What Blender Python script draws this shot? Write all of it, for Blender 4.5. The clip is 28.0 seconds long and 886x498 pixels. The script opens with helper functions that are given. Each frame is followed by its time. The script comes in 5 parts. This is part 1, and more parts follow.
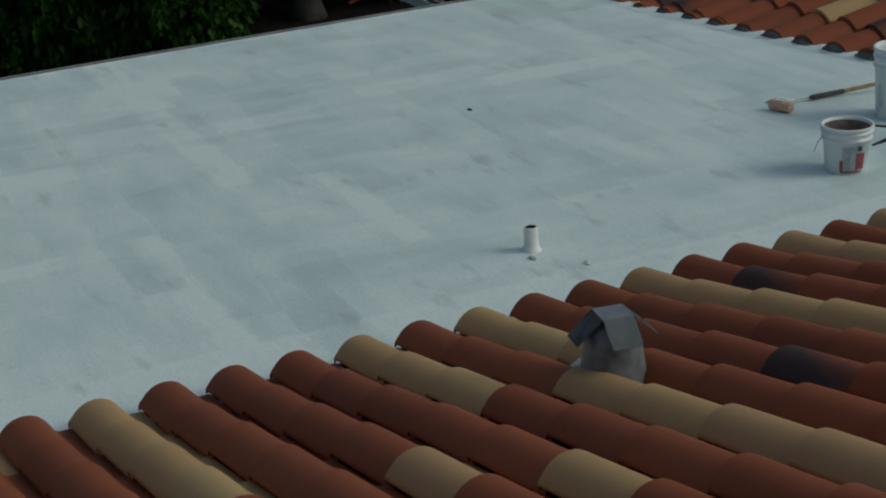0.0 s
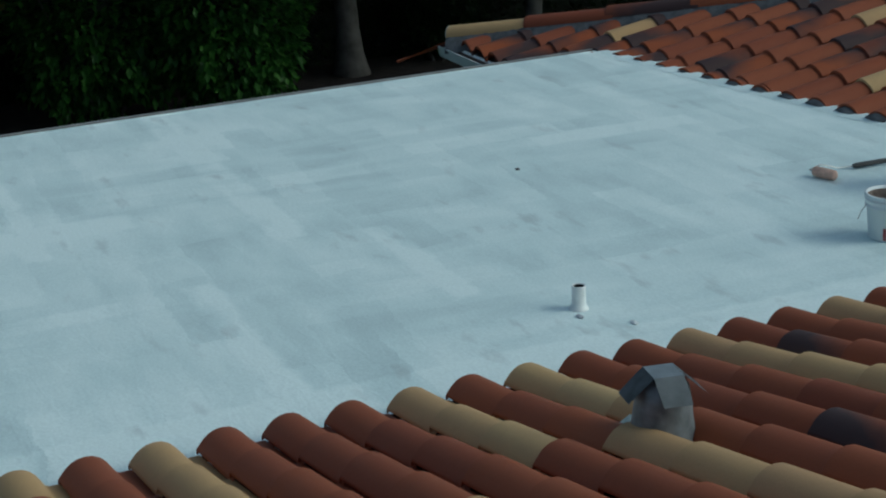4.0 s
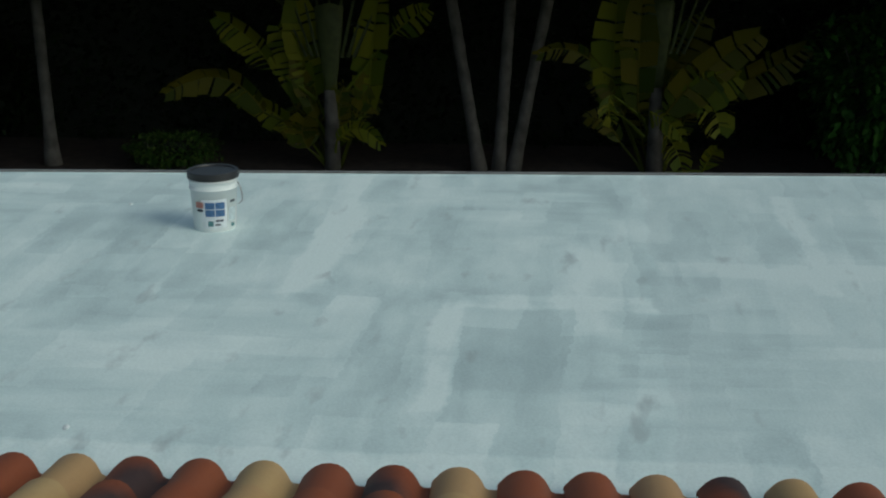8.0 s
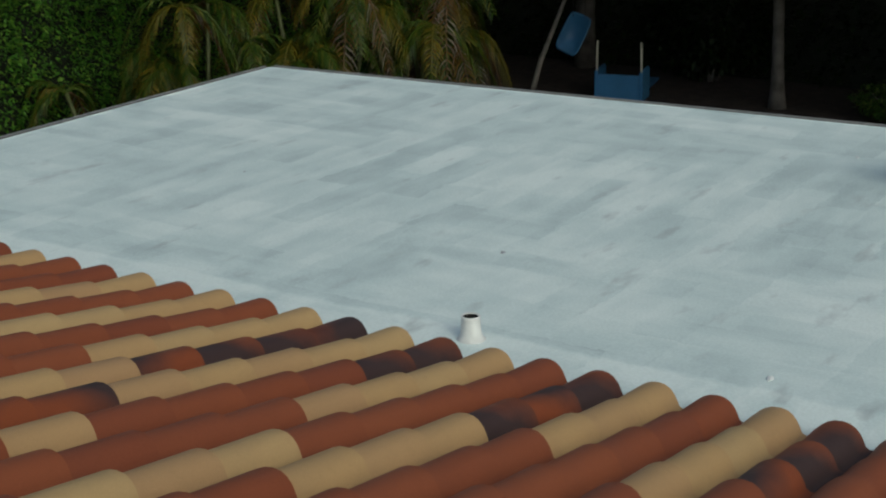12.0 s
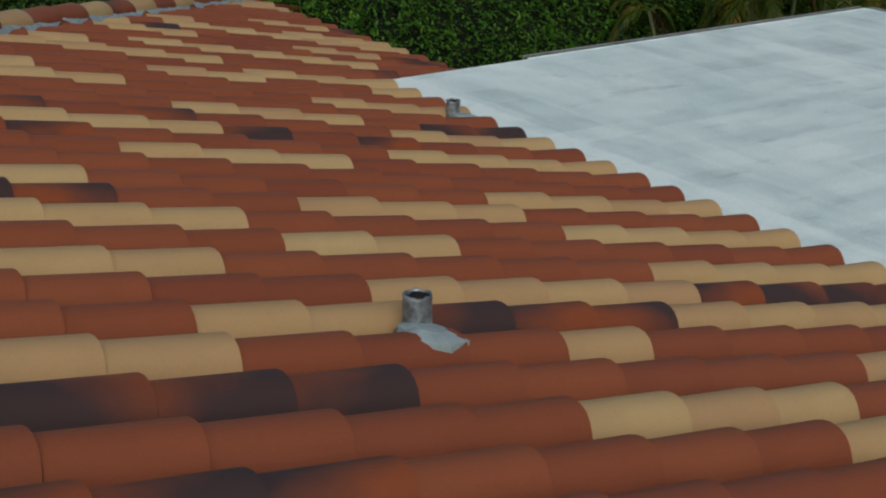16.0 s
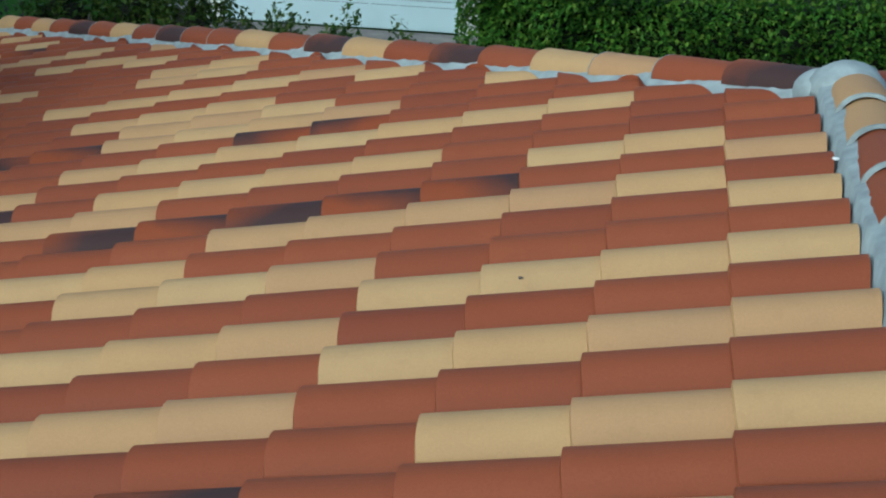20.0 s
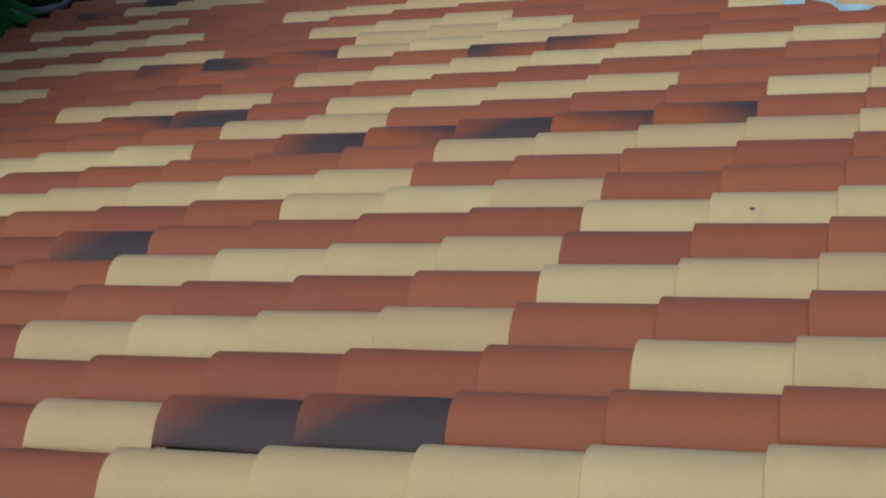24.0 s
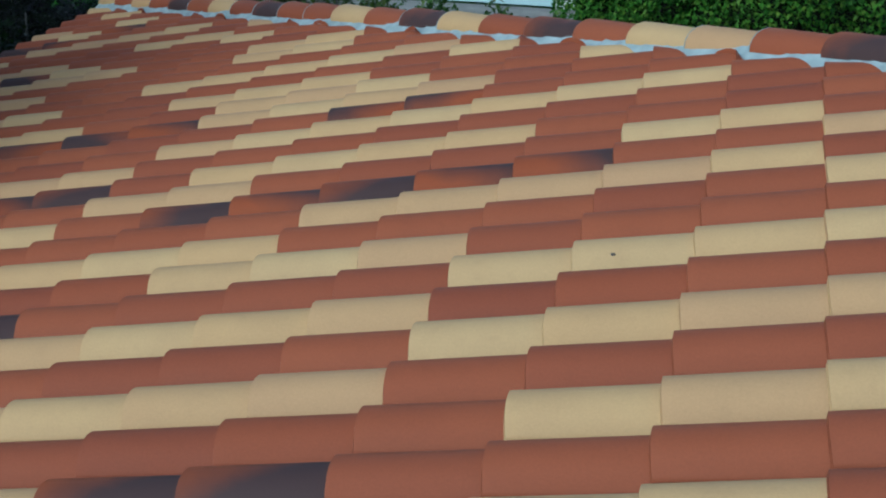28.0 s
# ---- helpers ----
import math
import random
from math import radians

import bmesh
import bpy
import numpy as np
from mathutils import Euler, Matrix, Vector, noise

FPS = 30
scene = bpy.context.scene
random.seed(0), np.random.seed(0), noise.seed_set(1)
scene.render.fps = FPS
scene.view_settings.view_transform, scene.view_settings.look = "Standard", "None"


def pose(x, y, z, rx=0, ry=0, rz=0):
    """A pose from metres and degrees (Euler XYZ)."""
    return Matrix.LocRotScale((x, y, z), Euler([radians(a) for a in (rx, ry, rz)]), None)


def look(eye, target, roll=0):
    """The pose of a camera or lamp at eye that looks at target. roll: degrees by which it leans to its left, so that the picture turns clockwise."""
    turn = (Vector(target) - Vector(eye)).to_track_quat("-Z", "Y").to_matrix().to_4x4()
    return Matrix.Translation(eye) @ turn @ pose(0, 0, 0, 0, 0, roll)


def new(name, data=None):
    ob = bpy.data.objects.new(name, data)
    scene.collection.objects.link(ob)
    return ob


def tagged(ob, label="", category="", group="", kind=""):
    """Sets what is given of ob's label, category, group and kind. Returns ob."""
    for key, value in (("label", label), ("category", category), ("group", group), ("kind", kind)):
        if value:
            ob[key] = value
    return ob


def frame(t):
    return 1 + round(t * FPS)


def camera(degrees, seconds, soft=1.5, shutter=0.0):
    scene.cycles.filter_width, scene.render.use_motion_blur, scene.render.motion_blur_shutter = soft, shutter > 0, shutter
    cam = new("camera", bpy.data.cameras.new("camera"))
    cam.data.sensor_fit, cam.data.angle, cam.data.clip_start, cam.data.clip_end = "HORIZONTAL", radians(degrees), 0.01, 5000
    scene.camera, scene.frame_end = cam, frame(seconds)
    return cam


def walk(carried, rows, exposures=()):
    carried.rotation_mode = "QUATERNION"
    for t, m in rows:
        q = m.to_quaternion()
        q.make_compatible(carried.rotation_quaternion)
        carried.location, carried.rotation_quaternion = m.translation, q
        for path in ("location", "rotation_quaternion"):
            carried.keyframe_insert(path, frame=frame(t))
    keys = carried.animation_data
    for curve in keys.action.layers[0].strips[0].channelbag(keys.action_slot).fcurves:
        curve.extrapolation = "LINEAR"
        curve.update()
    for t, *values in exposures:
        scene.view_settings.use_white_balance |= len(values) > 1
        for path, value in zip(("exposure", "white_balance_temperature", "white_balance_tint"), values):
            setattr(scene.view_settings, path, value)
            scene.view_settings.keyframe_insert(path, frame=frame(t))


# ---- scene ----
# ---- the camera and its walk: seconds, place, heading, tilt, lean ----
UP = 3.0          # height of the tile eave above the garden
LENS = 32.16
PATH = [
    (0.0, -5.169, 0.104, 2.501, -24.19, -21.41, -3.27),
    (0.5, -5.217, 0.124, 2.508, -29.78, -20.87, -3.16),
    (1.0, -5.248, 0.105, 2.505, -33.29, -19.27, -3.25),
    (1.5, -5.262, 0.102, 2.521, -36.50, -19.12, -2.58),
    (2.0, -5.275, 0.119, 2.529, -36.35, -18.89, -2.75),
    (2.5, -5.260, 0.146, 2.535, -33.67, -18.07, -2.60),
    (3.0, -5.246, 0.186, 2.538, -29.50, -18.04, -2.64),
    (3.5, -5.260, 0.227, 2.545, -24.51, -18.94, -3.69),
    (5.5, -5.330, 0.340, 2.600, -21.10, -18.72, 0.50),
    (6.0, -5.553, 0.529, 2.555, -19.92, -16.82, 0.82),
    (6.5, -5.598, 0.578, 2.543, -14.83, -16.60, 0.72),
    (7.0, -5.599, 0.605, 2.561, -7.60, -16.76, 0.62),
    (7.5, -5.583, 0.595, 2.568, 0.20, -16.68, 0.75),
    (8.0, -5.570, 0.569, 2.573, 5.47, -16.63, -0.28),
    (8.5, -5.549, 0.582, 2.570, 9.65, -18.13, -0.28),
    (9.0, -5.540, 0.611, 2.575, 13.05, -18.79, 0.60),
    (9.5, -5.526, 0.634, 2.577, 19.63, -18.06, 0.23),
    (10.0, -5.525, 0.638, 2.573, 24.53, -17.85, -1.01),
    (10.5, -5.495, 0.646, 2.554, 27.48, -17.67, -0.65),
    (11.0, -5.482, 0.661, 2.542, 28.51, -17.65, -0.86),
    (11.5, -5.464, 0.687, 2.547, 30.96, -17.70, -1.12),
    (13.5, -5.385, 0.736, 2.560, 36.08, -20.29, -1.98),
    (14.0, -5.380, 0.752, 2.554, 40.62, -19.37, -1.50),
    (14.5, -5.402, 0.777, 2.546, 43.68, -19.10, -0.65),
    (15.0, -5.408, 0.789, 2.541, 45.52, -19.66, -0.30),
    (15.5, -5.414, 0.818, 2.529, 48.99, -20.54, -0.27),
    (16.0, -5.457, 0.869, 2.514, 53.60, -20.85, 0.94),
    (16.5, -5.477, 0.922, 2.507, 60.08, -21.50, 1.12),
    (17.0, -5.503, 0.963, 2.493, 65.06, -21.15, 1.29),
    (17.5, -5.559, 0.997, 2.466, 71.77, -20.73, 0.87),
    (18.0, -5.591, 1.041, 2.431, 78.64, -19.33, 0.49),
    (18.5, -5.620, 1.071, 2.430, 84.64, -19.14, 1.68),
    (19.0, -5.644, 1.084, 2.425, 90.26, -18.48, 2.61),
    (19.5, -5.663, 1.082, 2.423, 94.82, -19.08, 3.18),
    (20.0, -5.678, 1.085, 2.432, 97.55, -19.67, 2.27),
    (20.5, -5.697, 1.101, 2.424, 98.82, -19.40, 3.66),
    (21.0, -5.709, 1.109, 2.422, 101.78, -18.97, 2.93),
    (21.5, -5.718, 1.121, 2.427, 104.81, -20.03, 2.55),
    (22.0, -5.723, 1.127, 2.429, 105.72, -19.92, 3.30),
    (22.5, -5.718, 1.131, 2.429, 107.78, -19.87, 2.77),
    (24.5, -5.685, 1.135, 2.403, 105.07, -23.55, 3.05),
    (25.0, -5.681, 1.131, 2.435, 103.15, -21.65, 2.38),
    (25.5, -5.687, 1.112, 2.439, 104.67, -19.95, 2.42),
    (26.0, -5.685, 1.104, 2.439, 103.81, -19.27, 2.29),
    (26.5, -5.695, 1.105, 2.441, 104.59, -18.79, 2.36),
    (27.0, -5.692, 1.105, 2.438, 103.50, -19.33, 2.48),
    (27.5, -5.687, 1.110, 2.436, 103.41, -19.62, 2.57),
    (28.0, -5.663, 1.106, 2.431, 101.39, -20.74, 1.17),
]
cam = camera(LENS, 28.0, soft=2.1)


def eye_pose(x, y, z, heading, tilt, lean):
    h, p = radians(heading), radians(tilt)
    way = Vector((math.cos(h) * math.cos(p), math.sin(h) * math.cos(p), math.sin(p)))
    at = Vector((x, y, z + UP))
    return look(at, at + way, lean)


walk(cam, [(t, eye_pose(*row)) for t, *row in PATH],
     exposures=[(0.0, -0.64, 6300, -2), (1.0, -0.47, 6050, -4), (2.0, -0.24, 5800, -6), (3.0, -0.18, 5550, -9), (3.5, -0.2, 5550, -9), (6.0, -0.44, 5850, -8), (8.0, -0.38, 6150, -6), (11.0, -0.28, 6500, -1),
                (14.5, -0.36, 6450, 1), (15.5, -0.28, 6400, 3), (16.3, -0.05, 6400, 4), (17.3, 0.28, 6400, 5), (18.3, 0.36, 5900, -1), (21.0, 0.43, 5450, -4), (25.0, 0.43, 4900, -8), (28.0, 0.46, 5000, -6)])

# ---- sky and sun: veiled, low light from the south side ----
world = bpy.data.worlds.new("world")
scene.world = world
world.use_nodes = True
wn = world.node_tree.nodes
sky = wn.new("ShaderNodeTexSky")
sky.sky_type = "NISHITA"
sky.sun_disc = False
sky.sun_elevation = radians(34)
sky.sun_rotation = radians(210)
sky.dust_density = 3.0
veil = wn.new("ShaderNodeHueSaturation")
veil.inputs["Saturation"].default_value = 0.72
world.node_tree.links.new(sky.outputs[0], veil.inputs["Color"])
world.node_tree.links.new(veil.outputs[0], wn["Background"].inputs[0])
wn["Background"].inputs[1].default_value = 0.11
sun = new("sun", bpy.data.lights.new("sun", "SUN"))
sun.data.energy = 0.9
sun.data.angle = radians(28)
sun.data.color = (1.0, 0.95, 0.86)
sun.matrix_world = look((-10, -17, 13.5), (0, 0, 0))


# ---- materials ----
def material(name, rough=0.7, metal=0.0):
    m = bpy.data.materials.new(name)
    m.use_nodes = True
    b = m.node_tree.nodes["Principled BSDF"]
    b.inputs["Roughness"].default_value = rough
    b.inputs["Metallic"].default_value = metal
    return m, m.node_tree.nodes, m.node_tree.links, b


def ramp(nodes, links, source, stops):
    r = nodes.new("ShaderNodeValToRGB")
    el = r.color_ramp.elements
    el[0].position, el[0].color = stops[0][0], (*stops[0][1], 1)
    el[1].position, el[1].color = stops[-1][0], (*stops[-1][1], 1)
    for p, c in stops[1:-1]:
        e = el.new(p)
        e.color = (*c, 1)
    links.new(source, r.inputs[0])
    return r.outputs[0]


def world_noise(nodes, links, scale, detail=4.0, stretch=None):
    g = nodes.new("ShaderNodeNewGeometry")
    n = nodes.new("ShaderNodeTexNoise")
    n.inputs["Scale"].default_value = scale
    n.inputs["Detail"].default_value = detail
    src = g.outputs["Position"]
    if stretch:
        mp = nodes.new("ShaderNodeMapping")
        mp.inputs["Scale"].default_value = stretch
        links.new(src, mp.inputs[0])
        src = mp.outputs[0]
    links.new(src, n.inputs["Vector"])
    return n.outputs["Fac"]


def mix(nodes, links, fac, a, b, blend="MIX"):
    m = nodes.new("ShaderNodeMix")
    m.data_type, m.blend_type = "RGBA", blend
    for i, v in ((0, fac), (6, a), (7, b)):
        if isinstance(v, (int, float)):
            m.inputs[i].default_value = v
        elif isinstance(v, tuple):
            m.inputs[i].default_value = (*v, 1)
        else:
            links.new(v, m.inputs[i])
    return m.outputs[2]


def math_node(nodes, links, op, a, b=0.0, c=None):
    m = nodes.new("ShaderNodeMath")
    m.operation = op
    for i, v in enumerate((a, b) if c is None else (a, b, c)):
        if isinstance(v, (int, float)):
            m.inputs[i].default_value = v
        else:
            links.new(v, m.inputs[i])
    return m.outputs[0]


def bump(nodes, links, b, source, strength=0.3, distance=0.01):
    n = nodes.new("ShaderNodeBump")
    n.inputs["Strength"].default_value = strength
    n.inputs["Distance"].default_value = distance
    links.new(source, n.inputs["Height"])
    links.new(n.outputs[0], b.inputs["Normal"])


def plain(name, color, rough=0.6, metal=0.0, vary=0.25, scale=9.0, grain=0.15):
    """A surface with blotches and fine grain round one colour."""
    m, n, l, b = material(name, rough, metal)
    lo = tuple(c * (1 - vary) for c in color)
    hi = tuple(min(1, c * (1 + vary * 0.6)) for c in color)
    col = ramp(n, l, world_noise(n, l, scale, 5), [(0.3, lo), (0.7, hi)])
    l.new(col, b.inputs["Base Color"])
    if grain:
        bump(n, l, b, world_noise(n, l, scale * 12, 3), grain, 0.006)
    return m


def tile_material(name, colors, joined=False, flashed=False):
    """Pigmented concrete roof tile; the flashed kind carries a smoky dark blush across part of the tile."""
    m, n, l, b = material(name, 0.62)
    b.inputs["Specular IOR Level"].default_value = 0.14
    if joined:
        rnd = n.new("ShaderNodeNewGeometry").outputs["Random Per Island"]
    else:
        rnd = n.new("ShaderNodeObjectInfo").outputs["Random"]
    base = ramp(n, l, rnd, [(0.0, colors[0]), (0.5, colors[1]), (1.0, colors[2])])
    blotch = world_noise(n, l, 5.0, 4)
    base = mix(n, l, ramp(n, l, blotch, [(0.35, (0.25,) * 3), (0.7, (0.0,) * 3)]), base, tuple(c * 0.8 for c in colors[0]))
    fine = world_noise(n, l, 160.0, 3)
    base = mix(n, l, 0.12, base, ramp(n, l, fine, [(0.3, tuple(c * 0.6 for c in colors[1])), (0.7, tuple(min(1, c * 1.25) for c in colors[1]))]))
    smut = world_noise(n, l, 22.0, 6)
    base = mix(n, l, ramp(n, l, smut, [(0.58, (0.0,) * 3), (0.72, (0.09,) * 3)]), base, tuple(c * 0.55 for c in colors[0]))
    if flashed:
        uv = n.new("ShaderNodeUVMap")
        uv.uv_map = "UVMap"
        sep = n.new("ShaderNodeSeparateXYZ")
        l.new(uv.outputs[0], sep.inputs[0])
        wob = math_node(n, l, "MULTIPLY", world_noise(n, l, 5.0, 3), 0.8)
        d = math_node(n, l, "ADD", math_node(n, l, "MULTIPLY", sep.outputs[0], 0.8), wob)
        d = math_node(n, l, "ADD", d, math_node(n, l, "MULTIPLY", sep.outputs[1], 1.1))
        mask = ramp(n, l, math_node(n, l, "MULTIPLY", d, 0.5), [(0.46, (0.0,) * 3), (0.80, (0.93,) * 3)])
        base = mix(n, l, mask, base, (0.042, 0.032, 0.035))
    l.new(base, b.inputs["Base Color"])
    rr = n.new("ShaderNodeMapRange")
    rr.inputs[3].default_value, rr.inputs[4].default_value = 0.5, 0.75
    l.new(blotch, rr.inputs[0])
    l.new(rr.outputs[0], b.inputs["Roughness"])
    bump(n, l, b, mix(n, l, 0.5, fine, world_noise(n, l, 45.0, 4)), 0.25, 0.004)
    return m


RED = [(0.236, 0.067, 0.032), (0.268, 0.081, 0.038), (0.205, 0.0585, 0.032)]
CREAM = [(0.425, 0.258, 0.135), (0.47, 0.305, 0.145), (0.49, 0.345, 0.172)]
BLUSH = [(0.240, 0.063, 0.026), (0.262, 0.072, 0.029), (0.215, 0.056, 0.026)]
tile_mats = {}
for joined in (False, True):
    tag = "_course" if joined else ""
    tile_mats[joined] = [tile_material("terracotta_tile" + tag, RED, joined),
                         tile_material("cream_tile" + tag, CREAM, joined),
                         tile_material("smoked_tile" + tag, BLUSH, joined, True)]
mortar = plain("blue_grey_mortar", (0.28, 0.34, 0.35), 0.85, vary=0.35, scale=14, grain=0.5)
pale_mortar = plain("pale_mortar", (0.30, 0.37, 0.39), 0.85, vary=0.25, scale=14, grain=0.4)
weathered_mortar = plain("dark_weathered_mortar", (0.12, 0.12, 0.125), 0.9, vary=0.4, scale=16, grain=0.5)
underlay = plain("roof_underlay", (0.10, 0.07, 0.06), 0.9, scale=6)
stucco = plain("cream_stucco", (0.62, 0.58, 0.48), 0.85, scale=3, grain=0.4)
fascia_paint = plain("dark_brown_fascia", (0.06, 0.045, 0.04), 0.6)
edge_metal = plain("grey_drip_edge", (0.30, 0.30, 0.30), 0.5, 0.3)
lead = plain("dull_lead", (0.17, 0.185, 0.20), 0.5, 0.35, vary=0.4, scale=20)
lead_bright = plain("scraped_lead", (0.21, 0.23, 0.25), 0.45, 0.5, vary=0.75, scale=34)
white_paint = plain("white_roof_paint", (0.74, 0.76, 0.75), 0.6, vary=0.1, scale=20)
# near-black paint that gives hollows their inner shade
black_void = plain("painted_hollow_shade", (0.01, 0.01, 0.01), 0.9, grain=0)
white_plastic = plain("white_plastic", (0.72, 0.76, 0.77), 0.4, vary=0.06, scale=6, grain=0)
pail_inside = plain("dried_coating", (0.22, 0.17, 0.14), 0.8, vary=0.5, scale=18)
black_plastic = plain("black_plastic", (0.018, 0.018, 0.020), 0.45, grain=0)
wire_metal = plain("wire_metal", (0.35, 0.35, 0.35), 0.35, 0.9, grain=0)
label_blue = plain("label_blue", (0.06, 0.14, 0.30), 0.5, vary=0.3, scale=60, grain=0)
label_red = plain("label_red", (0.30, 0.06, 0.06), 0.5, vary=0.3, scale=60, grain=0)
label_grey = plain("label_grey", (0.38, 0.40, 0.43), 0.5, vary=0.3, scale=60, grain=0)
ink = plain("label_ink", (0.02, 0.03, 0.05), 0.5, grain=0)
roller_nap = plain("roller_nap", (0.76, 0.48, 0.37), 0.95, vary=0.2, scale=40, grain=0.8)
wood = plain("varnished_pole", (0.42, 0.27, 0.12), 0.5, vary=0.25, scale=20)
bark = plain("palm_bark", (0.11, 0.102, 0.095), 0.9, vary=0.45, scale=5, grain=0.6)
blue_plastic = plain("blue_plastic", (0.045, 0.17, 0.36), 0.45, vary=0.15, scale=3, grain=0)
pale_post = plain("pale_plastic_post", (0.55, 0.52, 0.42), 0.5, vary=0.1)
garage_paint = plain("white_door_paint", (0.45, 0.61, 0.65), 0.45, vary=0.04, scale=2, grain=0.05)
mulch = plain("mulch", (0.035, 0.024, 0.02), 0.95, vary=0.5, scale=6, grain=0.8)


def leaf_material(name, colors, rough=0.5):
    m, n, l, b = material(name, rough)
    b.inputs["Specular IOR Level"].default_value = 0.2
    rnd = n.new("ShaderNodeNewGeometry").outputs["Random Per Island"]
    col = ramp(n, l, rnd, [(i / (len(colors) - 1), c) for i, c in enumerate(colors)])
    l.new(col, b.inputs["Base Color"])
    tr = n.new("ShaderNodeBsdfTranslucent")
    l.new(col, tr.inputs[0])
    ms = n.new("ShaderNodeMixShader")
    ms.inputs[0].default_value = 0.2
    l.new(b.outputs[0], ms.inputs[1])
    l.new(tr.outputs[0], ms.inputs[2])
    l.new(ms.outputs[0], n["Material Output"].inputs[0])
    return m


hedge_leaf = leaf_material("hedge_leaf", [(0.030, 0.098, 0.011), (0.050, 0.150, 0.016), (0.078, 0.200, 0.021), (0.13, 0.225, 0.028)])
bush_leaf = leaf_material("bush_leaf", [(0.012, 0.042, 0.007), (0.03, 0.09, 0.013), (0.065, 0.16, 0.025)])
# leaf colours taken far below real foliage, painting the garden's shade in
shade_painted_leaf = leaf_material("shade_painted_leaf", [(0.004, 0.010, 0.003), (0.007, 0.018, 0.004), (0.013, 0.031, 0.006)])
palm_leaf = leaf_material("palm_leaf", [(0.014, 0.040, 0.004), (0.030, 0.062, 0.006), (0.055, 0.080, 0.008), (0.10, 0.095, 0.014)])
fan_leaf = leaf_material("banana_leaf", [(0.075, 0.112, 0.008), (0.14, 0.165, 0.010), (0.21, 0.20, 0.012)])
low_leaf = leaf_material("low_shrub_leaf", [(0.02, 0.052, 0.008), (0.045, 0.10, 0.014), (0.10, 0.14, 0.03)])
purple_leaf = leaf_material("purple_grey_leaf", [(0.011, 0.011, 0.015), (0.02, 0.02, 0.026), (0.018, 0.028, 0.018), (0.045, 0.045, 0.052)])
yellow_leaf = leaf_material("yellow_palm_leaf", [(0.045, 0.055, 0.005), (0.095, 0.085, 0.008), (0.15, 0.11, 0.012)])
dead_leaf = leaf_material("dead_palm_leaf", [(0.07, 0.035, 0.006), (0.12, 0.06, 0.008), (0.11, 0.085, 0.06), (0.20, 0.17, 0.14)])
fan_leaf_dull = leaf_material("dull_banana_leaf", [(0.04, 0.065, 0.006), (0.13, 0.11, 0.010)])
fan_green = leaf_material("fan_palm_leaf", [(0.03, 0.11, 0.03), (0.06, 0.18, 0.05), (0.14, 0.28, 0.06)])
cane_mat = plain("palm_cane", (0.06, 0.075, 0.02), 0.6, vary=0.3, scale=8)
# light on the hood's plate and facing flaps is put into this paler metal
lit_flap_metal = plain("lit_tone_sheet_metal", (0.24, 0.26, 0.28), 0.45, 0.4, vary=0.25, scale=14)
label_panel = plain("label_paper", (0.66, 0.70, 0.74), 0.5, vary=0.08, scale=40, grain=0)
label_pale = plain("label_pale_blue", (0.50, 0.58, 0.62), 0.5, vary=0.15, scale=40, grain=0)
label_teal = plain("label_teal", (0.08, 0.20, 0.22), 0.5, vary=0.3, scale=60, grain=0)
label_rust = plain("label_rust", (0.45, 0.20, 0.17), 0.5, vary=0.3, scale=60, grain=0)
label_pink = plain("label_pink", (0.62, 0.52, 0.56), 0.5, vary=0.2, scale=60, grain=0)
white_wall = plain("white_wall_paint", (0.58, 0.62, 0.58), 0.8, vary=0.08, scale=1.5, grain=0.2)
# shadow between and over the door's panels, put in as a darker paint
garage_dark = plain("painted_door_shadow", (0.20, 0.27, 0.31), 0.6, vary=0.05, grain=0)
driveway = plain("driveway_paving", (0.20, 0.19, 0.18), 0.9, vary=0.3, scale=3, grain=0.4)
# near-black backing: the shade between leaves is put into this colour
inner_shade = plain("painted_hedge_shade", (0.008, 0.013, 0.006), 0.95, grain=0)


LAP = 0.33
# thick laps and thin patches of the coating that stand out: x from, x to, y from, y to
THICK = [(2.45, 5.95, -2.22, -2.02), (0.35, 1.95, -1.52, -1.37), (3.1, 3.4, -1.4, 0.15), (1.72, 1.9, -1.05, -0.35), (-0.3, 0.40, -7.0, 9.3), (1.1, 2.4, -2.66, -2.52),
         (3.45, 3.7, -5.4, -4.2), (2.42, 2.66, 0.2, 1.35), (0.9, 2.7, 1.23, 1.36), (2.8, 5.1, -0.86, -0.72), (2.6, 4.3, 2.05, 2.3)]
THIN = [(1.15, 2.38, 0.53, 1.2), (1.2, 2.25, 1.38, 1.53), (0.43, 1.1, 1.57, 1.71), (0.63, 1.37, 2.2, 2.36), (2.12, 2.34, 0.1, 0.44), (1.38, 1.76, 0.08, 0.4), (3.5, 4.7, -2.38, -2.24),
        (2.45, 2.95, 3.3, 3.65), (1.05, 1.65, -0.42, -0.1), (1.7, 3.1, -0.5, -0.36), (1.5, 2.7, -0.3, -0.17)]


